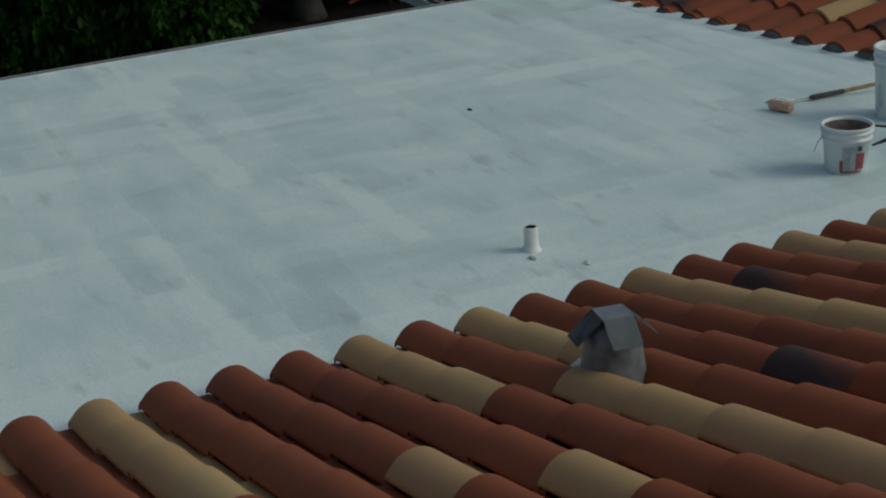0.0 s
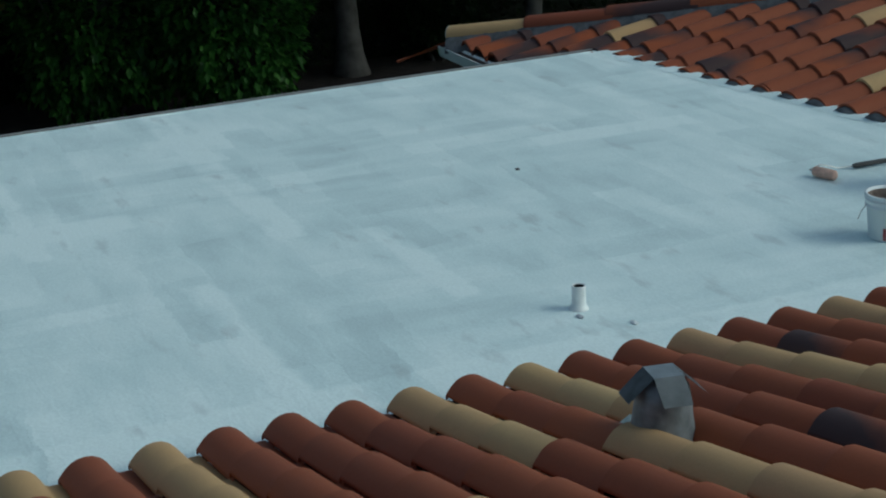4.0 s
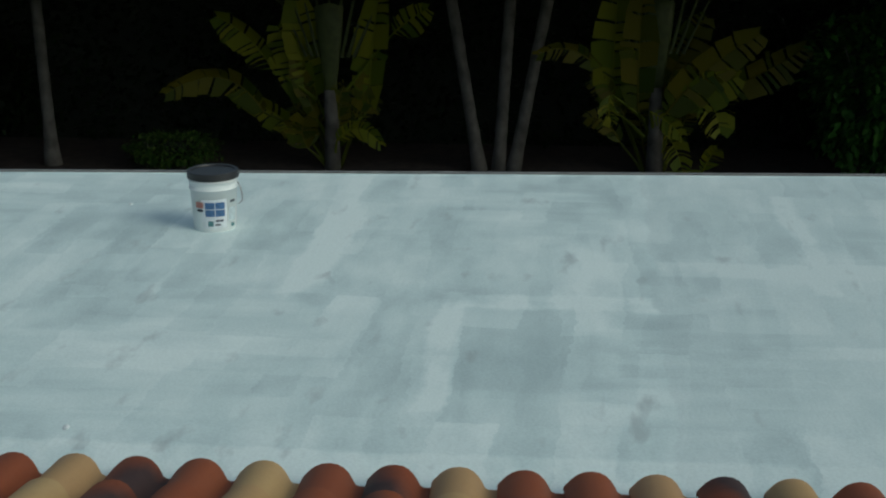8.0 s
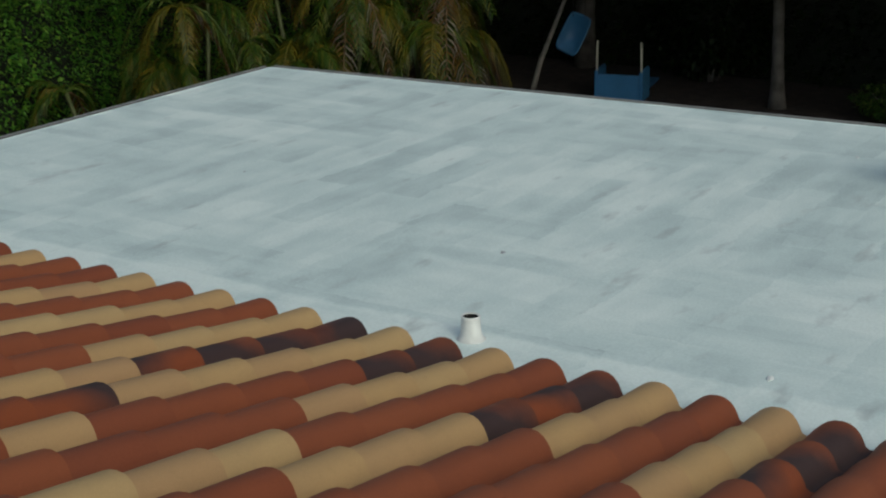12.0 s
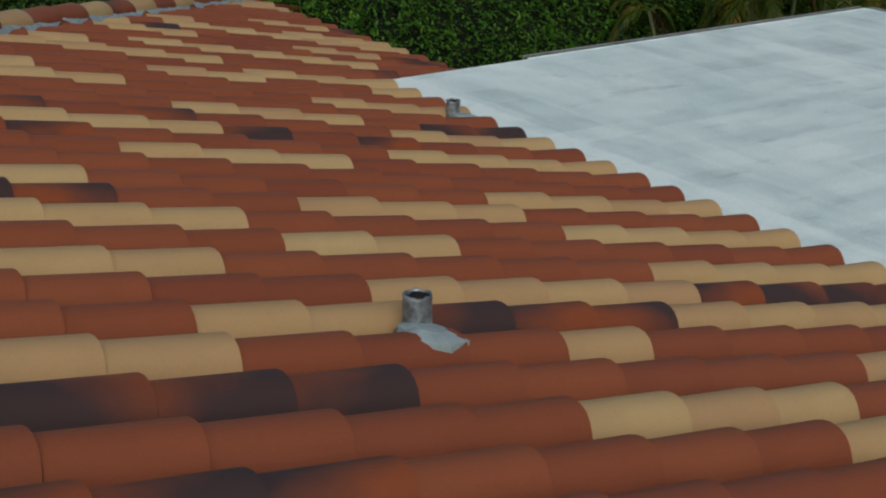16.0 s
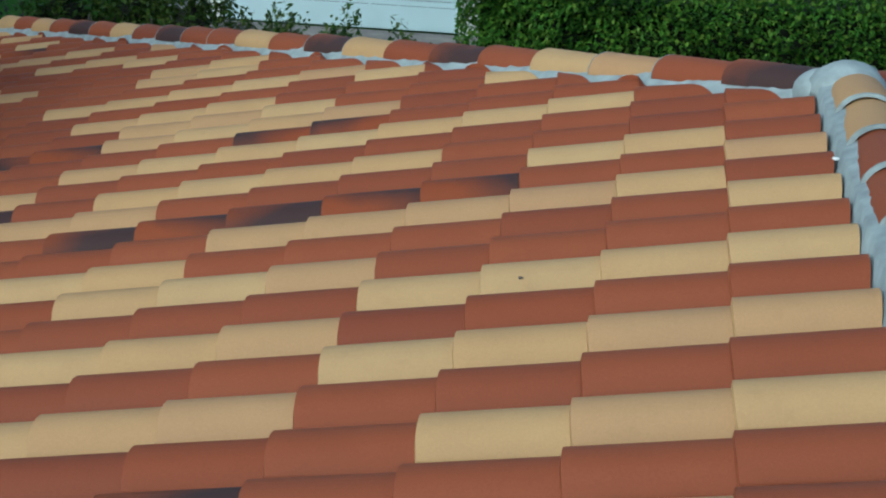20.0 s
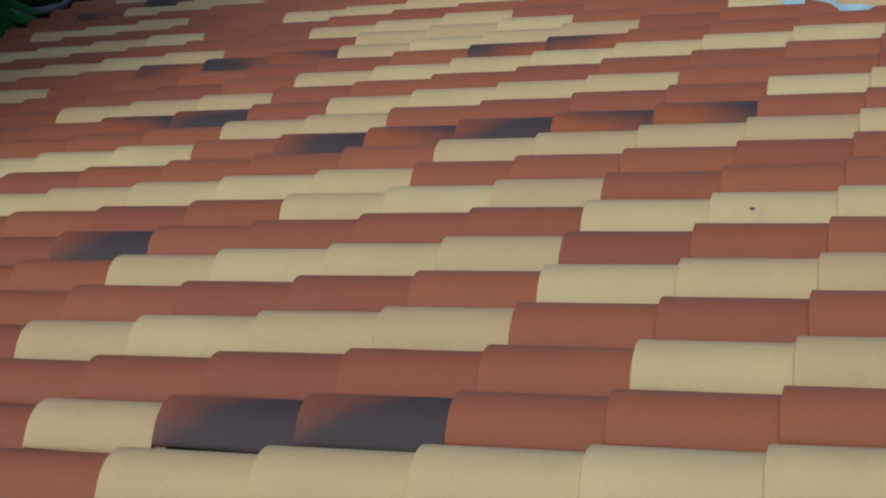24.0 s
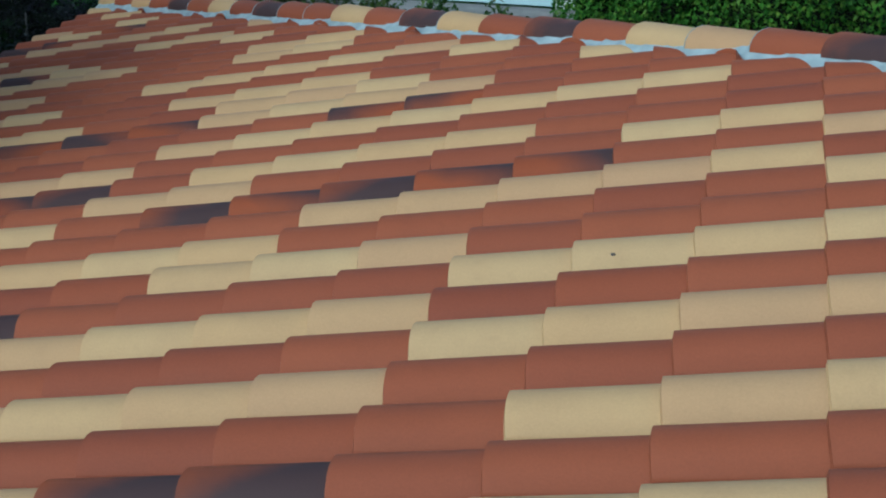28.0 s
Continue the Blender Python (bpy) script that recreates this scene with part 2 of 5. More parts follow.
def white_coat():
    """Roller-applied white coating over grey felt: rectangular strokes, thin and thick."""
    m, n, l, b = material("white_roof_coating", 0.55)
    g = n.new("ShaderNodeNewGeometry")

    def shifted(source, scale, amount):
        wob = n.new("ShaderNodeTexNoise")
        wob.inputs["Scale"].default_value = scale
        wob.inputs["Detail"].default_value = 4
        l.new(g.outputs["Position"], wob.inputs["Vector"])
        add = n.new("ShaderNodeVectorMath")
        add.operation = "MULTIPLY_ADD"
        l.new(wob.outputs["Color"], add.inputs[0])
        add.inputs[1].default_value = (amount, amount, 0)
        l.new(source, add.inputs[2])
        return add.outputs[0]

    place = shifted(shifted(g.outputs["Position"], 1.3, 0.14), 11.0, 0.075)

    def strokes(turn, length, width, offset):
        """Overlapping roller strokes, each laid on with its own thickness."""
        mp = n.new("ShaderNodeMapping")
        mp.inputs["Rotation"].default_value = (0, 0, radians(turn))
        mp.inputs["Location"].default_value = (offset, offset * 0.7, 0)
        l.new(place, mp.inputs[0])
        v = n.new("ShaderNodeTexBrick")
        v.offset, v.offset_frequency, v.squash = 0.37, 2, 1.0
        v.inputs["Color1"].default_value, v.inputs["Color2"].default_value = (0, 0, 0, 1), (1, 1, 1, 1)
        v.inputs["Scale"].default_value = 1.0
        v.inputs["Mortar Size"].default_value = 0.0
        v.inputs["Brick Width"].default_value, v.inputs["Row Height"].default_value = length, width
        l.new(mp.outputs[0], v.inputs["Vector"])
        return v.outputs["Color"]

    where = ramp(n, l, world_noise(n, l, 0.45, 3), [(0.46, (0.0,) * 3), (0.54, (1.0,) * 3)])
    a = mix(n, l, 0.4, strokes(2, 1.3, 0.27, 0.0), strokes(-3, 0.9, 0.25, 3.3))
    c = mix(n, l, 0.4, strokes(90, 1.1, 0.27, 1.1), strokes(4, 1.5, 0.25, 5.7))
    patch = mix(n, l, where, a, c)
    lines = mix(n, l, where, world_noise(n, l, 1.0, 6, (1.7, 4.4, 1)), world_noise(n, l, 1.0, 6, (4.2, 1.7, 1)))
    cloud = world_noise(n, l, 1.1, 7)
    soft = mix(n, l, 0.45, ramp(n, l, lines, [(0.36, (0.0,) * 3), (0.64, (1.0,) * 3)]), ramp(n, l, cloud, [(0.34, (0.0,) * 3), (0.66, (1.0,) * 3)]))
    thin = mix(n, l, 0.5, patch, soft)
    sep = n.new("ShaderNodeSeparateXYZ")
    l.new(place, sep.inputs[0])

    def zone(x0, x1, y0, y1):
        """Soft-edged rectangle on the roof."""
        out = None
        for axis, lo, hi in ((0, x0 + 0.09, x1 + 0.09), (1, y0 + 0.09, y1 + 0.09)):
            d = math_node(n, l, "SUBTRACT", (hi - lo) / 2, math_node(n, l, "ABSOLUTE", math_node(n, l, "SUBTRACT", sep.outputs[axis], (lo + hi) / 2)))
            out = d if out is None else math_node(n, l, "MINIMUM", out, d)
        step = math_node(n, l, "MULTIPLY_ADD", out, 22.0, 0.5)
        step.node.use_clamp = True
        return step

    for zones, amount in ((THIN, -0.09), (THICK, 0.30)):
        total = None
        for z in zones:
            q = zone(*z)
            total = q if total is None else math_node(n, l, "MAXIMUM", total, q)
        worn = math_node(n, l, "MULTIPLY", total, math_node(n, l, "MULTIPLY_ADD", lines, amount * 2.4, -amount * 0.2))
        thin = math_node(n, l, "ADD", thin, worn)
    col = ramp(n, l, thin, [(0.14, (0.48, 0.60, 0.615)), (0.45, (0.68, 0.815, 0.815)), (0.80, (0.87, 0.975, 0.962))])
    # thinner second coat beyond a lap line across the roof
    lap = math_node(n, l, "ADD", sep.outputs[1], math_node(n, l, "MULTIPLY", world_noise(n, l, 3.0, 4), 0.12))
    lap_mask = ramp(n, l, math_node(n, l, "MULTIPLY_ADD", lap, 0.5, LAP), [(0.49, (0.26,) * 3), (0.5, (0.0,) * 3)])
    col = mix(n, l, lap_mask, col, (0.52, 0.62, 0.635))
    grit = world_noise(n, l, 70, 4)
    col = mix(n, l, 0.15, col, ramp(n, l, grit, [(0.35, (0.40, 0.43, 0.43)), (0.65, (0.86, 0.90, 0.90))]))
    # small scuffs and blisters
    scuff = world_noise(n, l, 2.2, 9, (1.0, 2.6, 1))
    col = mix(n, l, ramp(n, l, scuff, [(0.62, (0.0,) * 3), (0.74, (0.5,) * 3)]), col, (0.36, 0.41, 0.42))
    l.new(col, b.inputs["Base Color"])
    crease = ramp(n, l, world_noise(n, l, 1.7, 5, (0.8, 2.2, 1)), [(0.47, (0.0,) * 3), (0.5, (1.0,) * 3), (0.53, (0.0,) * 3)])
    bump(n, l, b, mix(n, l, 0.12, mix(n, l, 0.3, thin, grit), crease), 0.35, 0.012)
    return m


coating = white_coat()


def lawn_material():
    m, n, l, b = material("lawn_grass", 0.9)
    col = ramp(n, l, world_noise(n, l, 0.6, 8), [(0.3, (0.012, 0.05, 0.005)), (0.7, (0.028, 0.09, 0.009))])
    b.inputs["Specular IOR Level"].default_value = 0.05
    l.new(col, b.inputs["Base Color"])
    bump(n, l, b, world_noise(n, l, 25, 4), 0.8, 0.05)
    return m


lawn = lawn_material()


# ---- builders ----
def mesh_object(name, bm, mat, smooth=False):
    me = bpy.data.meshes.new(name)
    bm.to_mesh(me)
    bm.free()
    for m in mat if isinstance(mat, (list, tuple)) else [mat]:
        me.materials.append(m)
    if smooth:
        me.polygons.foreach_set("use_smooth", [True] * len(me.polygons))
    return new(name, me)


def part(name, bm, mat, parent, label="", smooth=False):
    ob = mesh_object(name, bm, mat, smooth)
    ob.parent = parent
    if label:
        ob["label"] = label
    return ob


def thing(name, at=(0, 0, 0), turn=0.0, **tags):
    ob = new(name)
    ob.empty_display_size = 0.1
    ob.matrix_world = Matrix.Translation(at) @ Matrix.Rotation(turn, 4, "Z")
    return tagged(ob, **tags)


def box(x0, x1, y0, y1, z0, z1, bevel=0.0):
    bm = bmesh.new()
    bmesh.ops.create_cube(bm, size=1, matrix=Matrix.Translation(((x0 + x1) / 2, (y0 + y1) / 2, (z0 + z1) / 2)) @ Matrix.Diagonal((x1 - x0, y1 - y0, z1 - z0, 1)))
    if bevel:
        bmesh.ops.bevel(bm, geom=bm.edges[:], offset=bevel, segments=2, affect="EDGES")
    return bm


def lathe(profile, seg=32, cap_bottom=True):
    """A turned solid from (radius, height) pairs."""
    bm = bmesh.new()
    rings = []
    for r, z in profile:
        rings.append([bm.verts.new((r * math.cos(2 * math.pi * i / seg), r * math.sin(2 * math.pi * i / seg), z)) for i in range(seg)])
    for a, b in zip(rings, rings[1:]):
        for i in range(seg):
            j = (i + 1) % seg
            bm.faces.new((a[i], a[j], b[j], b[i]))
    if cap_bottom:
        bm.faces.new(rings[0][::-1])
    return bm


def tube(points, radius, seg=8, bm=None):
    """A round bar along points; radius may be a list."""
    bm = bm or bmesh.new()
    pts = [Vector(p) for p in points]
    rad = radius if isinstance(radius, (list, tuple)) else [radius] * len(pts)
    rings = []
    for i, p in enumerate(pts):
        d = (pts[min(i + 1, len(pts) - 1)] - pts[max(i - 1, 0)]).normalized()
        u = d.cross(Vector((0, 0, 1)) if abs(d.z) < 0.9 else Vector((1, 0, 0))).normalized()
        v = d.cross(u)
        rings.append([bm.verts.new(p + (u * math.cos(2 * math.pi * k / seg) + v * math.sin(2 * math.pi * k / seg)) * rad[i]) for k in range(seg)])
    for a, b in zip(rings, rings[1:]):
        for k in range(seg):
            j = (k + 1) % seg
            bm.faces.new((a[k], a[j], b[j], b[k]))
    bm.faces.new(rings[0][::-1])
    bm.faces.new(rings[-1])
    return bm


def prism(poly, z_of, thick):
    """A slab over a plan polygon whose top height is z_of(x, y)."""
    bm = bmesh.new()
    top = [bm.verts.new((x, y, z_of(x, y))) for x, y in poly]
    low = [bm.verts.new((x, y, z_of(x, y) - thick)) for x, y in poly]
    bm.faces.new(top)
    bm.faces.new(low[::-1])
    n = len(poly)
    for i in range(n):
        j = (i + 1) % n
        bm.faces.new((top[i], low[i], low[j], top[j]))
    bmesh.ops.recalc_face_normals(bm, faces=bm.faces[:])
    return bm


# ---- the plan ----
PITCH, PITCH_C, PITCH_D = 0.2325, 0.223, 0.2151    # slopes of the tile planes, radians
W, L = 0.26, 0.3815                # tile cover width and exposed length
TAN, COS, SIN = math.tan(PITCH), math.cos(PITCH), math.sin(PITCH)
TAN_C, COS_C, SIN_C = math.tan(PITCH_C), math.cos(PITCH_C), math.sin(PITCH_C)
TAN_D, COS_D, SIN_D = math.tan(PITCH_D), math.cos(PITCH_D), math.sin(PITCH_D)
CREST = 0.105                      # crest of a tile's lower end above the deck
B_DROP = -0.018                    # crest height of the east slope at x = 0
RIDGE_X, RIDGE_END = -4.84, 7.05   # ridge line along y, and where it splits into two hips
RIDGE_Z = B_DROP - RIDGE_X * TAN   # crest height at the ridge
EAVE_B, EAVE_C = 1.36, -10.805     # true eaves of the two long slopes
HIP_BY, HIP_CY = 13.28, 13.05      # where the hips reach those eaves
HIP_B, HIP_C = (HIP_BY - RIDGE_END) / (EAVE_B - RIDGE_X), (HIP_CY - RIDGE_END) / (RIDGE_X - EAVE_C)
EAVE_N = 13.15
CAP_EDGE_C, CAP_EDGE_B = -5.052, -4.90   # where the two slopes' tiles stop under the ridge caps
FLAT_Z, FLAT_DROP = UP - 0.115, 0.0133
FAR_A, FAR_B = (5.98, -6.02), (5.14, 9.22)   # far corners of the flat roof
FLAT_N = 9.23
D_EAVE, D_HIP, D_Z = -5.474, 7.80, UP - 0.298   # second wing: eave, hip corner, crest height at its eave
D_X0, D_SIZE, D_LONG = 0.797, 0.289 / W, 0.436 / L
HOOD = (-1.205, -2.27, UP + 0.238)
ROLLER_A, ROLLER_B = (1.95, -5.25, UP - 0.106), (1.80, -5.30, UP - 0.106)
GRIP_A, GRIP_B, POLE_END = (1.95, -5.54, UP - 0.12), (1.935, -5.78, UP - 0.115), (1.43, -7.20, UP + 0.10)


def flat_z(x, y):
    return FLAT_Z - FLAT_DROP * x


def slope_z(plane, x, y):
    """Deck height of a tile plane."""
    if plane == "B":
        crest = B_DROP - x * TAN
    elif plane == "C":
        crest = (x - RIDGE_X) * TAN_C + RIDGE_Z
    elif plane == "N":
        crest = (RIDGE_END - y) * TAN_C + RIDGE_Z
    else:
        return D_Z + (D_EAVE - y) * TAN_D - D_SIZE * CREST / COS_D
    return UP + crest - CREST / COS


# ---- ground ----
bm = bmesh.new()
bmesh.ops.create_grid(bm, x_segments=60, y_segments=60, size=400)
for v in bm.verts:
    v.co.z = 0.0
tagged(mesh_object("ground", bm, lawn), "green lawn reaching into the distance", "lawn", kind="structure")
tagged(mesh_object("planting_bed", prism([(12.5, -30), (26.5, -30), (26.5, 16), (12.5, 16)], lambda x, y: 0.03, 0.06), mulch),
       "dark brown mulch bed along the garden hedge", "mulch", kind="structure")

# ---- house body ----
walls = thing("wall_house", label="cream stucco house walls under the tile roofs", category="wall", kind="structure")
t = 0.2
for x0, x1, y0, y1 in ((RIDGE_X - 5.3, RIDGE_X - 5.3 + t, -13, 12.4), (0.5, 0.5 + t, 9.3, 12.4), (RIDGE_X - 5.1, 0.5, 12.2, 12.4),
                       (5.0, 5.0 + t, -6.0, 9.0), (0.7, 5.0, 8.8, 9.0), (7.0, 7.0 + t, -13, -6.4), (5.2, 7.0, -6.6, -6.4)):
    part("wall", box(x0, x1, y0, y1, 0, 2.55), stucco, walls)

# ---- the flat roof ----
flat_poly = [(-0.55, -7.4), (FAR_A[0], -7.4), FAR_A, FAR_B, (-0.1, FLAT_N), (-0.55, FLAT_N)]
flat = thing("flat_roof", label="low flat roof freshly rolled with white coating", category="flat roof", kind="structure")
bm = prism(flat_poly, flat_z, 0.06)
part("deck", bm, coating, flat, "brushed white roof coating")


def edge_strip(a, b, out, depth0, depth1, lift, mat, name):
    """A long thin edge piece outside the roof's border from a to b."""
    a, b, n = Vector(a), Vector(b), Vector(out).normalized()
    bm = bmesh.new()
    ring = []
    for p in (a, b):
        z = flat_z(p.x, p.y) + lift
        ring.append([bm.verts.new((q.x, q.y, zz)) for q, zz in ((p + n * depth0, z), (p + n * depth1, z), (p + n * depth1, z - 0.05), (p + n * depth0, z - 0.05))])
    for i in range(4):
        j = (i + 1) % 4
        bm.faces.new((ring[0][i], ring[0][j], ring[1][j], ring[1][i]))
    bm.faces.new(ring[0][::-1])
    bm.faces.new(ring[1])
    return part(name, bm, mat, flat)


edge_strip(FAR_A, FAR_B, (1, 0.054), 0.0, 0.02, 0.004, coating, "gravel_stop")
edge_strip(FAR_A, FAR_B, (1, 0.054), 0.021, 0.05, 0.004, fascia_paint, "fascia")
edge_strip(FAR_A, FAR_B, (1, 0.054), 0.051, 0.075, 0.01, edge_metal, "drip_edge")
edge_strip(FAR_B, (1.45, FLAT_N), (-0.0076, 1), 0.0, 0.02, 0.004, coating, "gravel_stop")
edge_strip(FAR_B, (1.45, FLAT_N), (-0.0076, 1), 0.021, 0.05, 0.004, fascia_paint, "fascia")
edge_strip(FAR_B, (1.45, FLAT_N), (-0.0076, 1), 0.051, 0.075, 0.01, edge_metal, "drip_edge")

# ---- tile planes ----
# across a tile: side, height at the lower end, height at the upper end; the barrel's free edge laps over the next tile's pan
PROFILE = [(-0.096, 0.019, 0.008), (-0.107, 0.012, 0.001), (-0.110, 0.018, 0.007), (-0.103, 0.028, 0.019), (-0.091, 0.040, 0.032), (-0.075, 0.056, 0.051), (-0.055, 0.070, 0.067), (-0.030, 0.080, 0.079),
           (0.0, 0.084, 0.084), (0.030, 0.080, 0.080), (0.055, 0.068, 0.068), (0.076, 0.048, 0.048), (0.091, 0.025, 0.025), (0.103, 0.002, 0.002), (0.118, -0.006, -0.005), (0.166, -0.006, -0.005)]
LIFT, LIP, OVER = 0.021, 0.016, 0.03


def tile_geometry(variant=0):
    """One S-shaped tile: verts, faces and uv, x up the slope, z off the deck."""
    n = len(PROFILE)
    verts = [(0.006, v, z + LIFT) for v, z, _ in PROFILE] + [(L + OVER, v * 0.985, z) for v, _, z in PROFILE]
    verts += [(0.006, v, z + LIFT) for v, z, _ in PROFILE] + [(0.0, v, z + LIFT - LIP) for v, z, _ in PROFILE]
    faces, uvs = [], []
    flip, mirror = variant & 1, variant & 2
    for i in range(n - 1):
        faces.append((i, i + 1, n + i + 1, n + i))
        faces.append((2 * n + i + 1, 2 * n + i, 3 * n + i, 3 * n + i + 1))
    for f in faces:
        row = []
        for k in f:
            x, v, z = verts[k]
            u = x / L if not flip else 1 - x / L
            w = v / W + 0.5
            row.append((u, 1 - w if mirror else w))
        uvs.append(row)
    return verts, [f[::-1] for f in faces], [r[::-1] for r in uvs]


tile_mesh = {}
for color in range(3):
    for variant in range(4 if color == 2 else 1):
        vs, fs, us = tile_geometry(variant)
        me = bpy.data.meshes.new("tile")
        me.from_pydata(vs, [], fs)
        layer = me.uv_layers.new(name="UVMap")
        layer.data.foreach_set("uv", [c for f in us for p in f for c in p])
        me.polygons.foreach_set("use_smooth", [True] * len(me.polygons))
        me.materials.append(tile_mats[False][color])
        tile_mesh[color, variant] = me


class TilePlane:
    """A slope of interlocking tiles: origin on the deck at course 0, up the slope, along the rows' spacing."""

    def __init__(self, name, origin, up, across, inside, keep, label, wide=1.0, long=1.0, fan=None):
        self.wide, self.long, self.fan = wide, long, fan
        self.root = thing(name, label=label, category="tile roof", kind="structure")
        self.o, self.up, self.ac = Vector(origin), Vector(up).normalized(), Vector(across).normalized()
        self.no = self.up.cross(self.ac)
        if self.no.z < 0:
            self.no = -self.no
            self.hand = -1
        else:
            self.hand = 1
        self.inside, self.keep = inside, keep
        self.v, self.f, self.m, self.uv = [], [], [], []
        self.count = 0
        self.rng = random.Random(len(name) * 7 + ord(name[-1]))

    def matrix(self, row, s):
        r = self.rng
        skew, stretch = self.fan(row) if self.fan else (0.0, 1.0)
        s *= stretch
        p = self.o + self.up * (s + r.uniform(-0.005, 0.005)) + self.ac * (row * W * self.wide + skew * s + r.uniform(-0.003, 0.003)) + self.no * r.uniform(0, 0.004)
        m = Matrix((self.up, self.ac * self.hand, self.no)).transposed().to_4x4()
        m.translation = p
        return (m @ Matrix.Rotation(math.atan(skew) * self.hand + r.uniform(-0.008, 0.008), 4, "Z") @ Matrix.Rotation(r.uniform(-0.014, 0.014), 4, "X")
                @ Matrix.Diagonal((self.long * stretch, self.wide, max(1.0, self.wide), 1)))

    def place(self, row, s, color, kick=0.0):
        m = self.matrix(row, s)
        if kick:
            m = m @ Matrix.Translation((0, 0, kick)) @ Matrix.Rotation(kick / L, 4, "Y")
        variant = self.rng.randrange(4) if color == 2 else 0
        mid = m @ Vector((L / 2, 0, 0))
        ends = [m @ Vector((a, b, 0)) for a in (0, L) for b in (-0.12, 0.12)]
        inn = [self.inside(p.x, p.y) for p in ends]
        if not any(d > 0 for d in inn):
            return
        whole = all(d > 0.0 for d in inn)
        if whole and self.keep(mid.x, mid.y) and self.count < 320:
            ob = new("tile", tile_mesh[color, variant])
            ob.parent = self.root
            ob.matrix_world = m
            self.count += 1
            return
        vs, fs, us = tile_geometry(variant)
        k = len(self.v)
        # tiles that run past a hip or valley are cut short at it
        for p in vs:
            q = m @ Vector(p)
            if not whole and self.inside(q.x, q.y) < 0:
                way = self.up * 0.02
                if self.inside(*(q - way).xy) > self.inside(q.x, q.y):
                    way = -way
                for _ in range(26):
                    if self.inside(q.x, q.y) >= 0:
                        break
                    q = q + way
                for _ in range(5):
                    way = way * 0.5
                    if self.inside(*(q - way).xy) >= 0:
                        q = q - way
            self.v.append(q)
        self.f += [tuple(a + k for a in f) for f in fs]
        self.m += [color] * len(fs)
        self.uv += [c for f in us for p in f for c in p]

    def finish(self):
        me = bpy.data.meshes.new("tile_field")
        me.from_pydata(self.v, [], self.f)
        layer = me.uv_layers.new(name="UVMap")
        layer.data.foreach_set("uv", self.uv)
        for m in tile_mats[True]:
            me.materials.append(m)
        me.polygons.foreach_set("material_index", self.m)
        me.polygons.foreach_set("use_smooth", [True] * len(me.polygons))
        ob = new("tile_field", me)
        ob.parent = self.root
        tagged(ob, kind="stuff")


def random_row(rng, n):
    """Colours up one row: runs of cream, terracotta and a few smoked tiles."""
    out, c = [], 0
    while len(out) < n:
        c = rng.choices((0, 1, 2), ((0.5, 0.36, 0.14) if c != 1 else (0.75, 0.1, 0.15)))[0]
        out += [c] * rng.choice((1, 2, 3, 3, 4, 5) if c != 2 else (1, 1, 2, 3))
    return out[:n]


CODE = {"r": 0, "c": 1, "d": 2}


def row_colors(rng, known, first, n):
    """Colours for courses first..first+n-1, with the known ones (from course 0 up) put in."""
    out = random_row(rng, n)
    for i, ch in enumerate(known):
        if 0 <= i - first < n and ch in CODE:
            out[i - first] = CODE[ch]
    return out


# rows of the slope towards the flat roof, by row number; colours from the lowest course upwards
B_ROWS = {
    -41: "ccrrrrrrrrrrrr", -39: "rrccrrrrrrrrrr", -37: "ccccrrrrrrrrrr", -36: "rrrrrcrrrrrrrr",
    -34: "cccrrrrrrrrrrr", -33: "crrccrrrrrrrrr", -32: "rrrrrrrcrrrrrr", -31: "cccrrrccccrrrr",
    -30: "rrrrrrrrrrrrrr", -29: "ddrcccrrrrcrrr", -28: "cccrrrdrdcccrr", -27: "rrrdrdcccrrrrr",
    -26: "ccccrrrrddcrrr", -25: "rrrrrcccrrrrcr", -24: "rrrrrrrrrrrrrr", -23: "ccccrrrrrccccr",
    -22: "rrrrcccrrddddr", -21: "ccccrrrrcccrrr", -20: "rrrrrrccrrrrrr", -19: "ccccrrrrrccccr",
    -18: "ddddccccrrrrrr", -17: "cccccdddccrrrr", -16: "ddrrrrcrrrcccr", -15: "ccccrrrrrddddr",
    -14: "rrrrrcccrrrrrr", -13: "dddcccrrrrdddr", -12: "cccrrrrrr", -11: "rrrrrr",
    -10: "ccccrr", -9: "dddrrr", -8: "rrrrrr", -7: "cccrrr",
    -6: "rrrrrr", -5: "dddrrr", -4: "cccrrr", -3: "rrrrrr",
    -2: "rrrrrr", -1: "ccrrrr", 0: "drrrrr", 1: "crrrrr",
    2: "rrrrrr", 3: "ccccrr", 4: "rrrrrr", 5: "rrrrcr",
    6: "rrrrrc", 7: "cccrrrrrr", 8: "rrrccccrr", 9: "cccrrrrrr",
    10: "rrrrdddcc", 11: "rrrrrrrrd", 12: "ccccrrccr", 13: "rdrrrrrrr",
    14: "rrrrrrcrr", 15: "cccrrrrrr", 16: "rrrrccrrr", 17: "cccrrrrrr",
    18: "rrrccrrrr", 19: "cccrrrrrr", 20: "rrrcrrrrr", 21: "cccrrrrrr",
    22: "rrrrrrrrr", 23: "rrrrrrrrr", 24: "ccrrrrrrr", 25: "rrrrrrrrr",
}


def inside_B(x, y):
    north = RIDGE_END + (x - RIDGE_X) * HIP_B - y - 0.25          # hip to the north
    south = (y + 6.95) + (0.35 - x) if x < 0.35 else 1   # valley against the second wing
    side = 1 if (y > FLAT_N - 0.1 or x < 0.05) else -1
    return min(north, south, side, EAVE_B + 0.06 - x, x - CAP_EDGE_B)


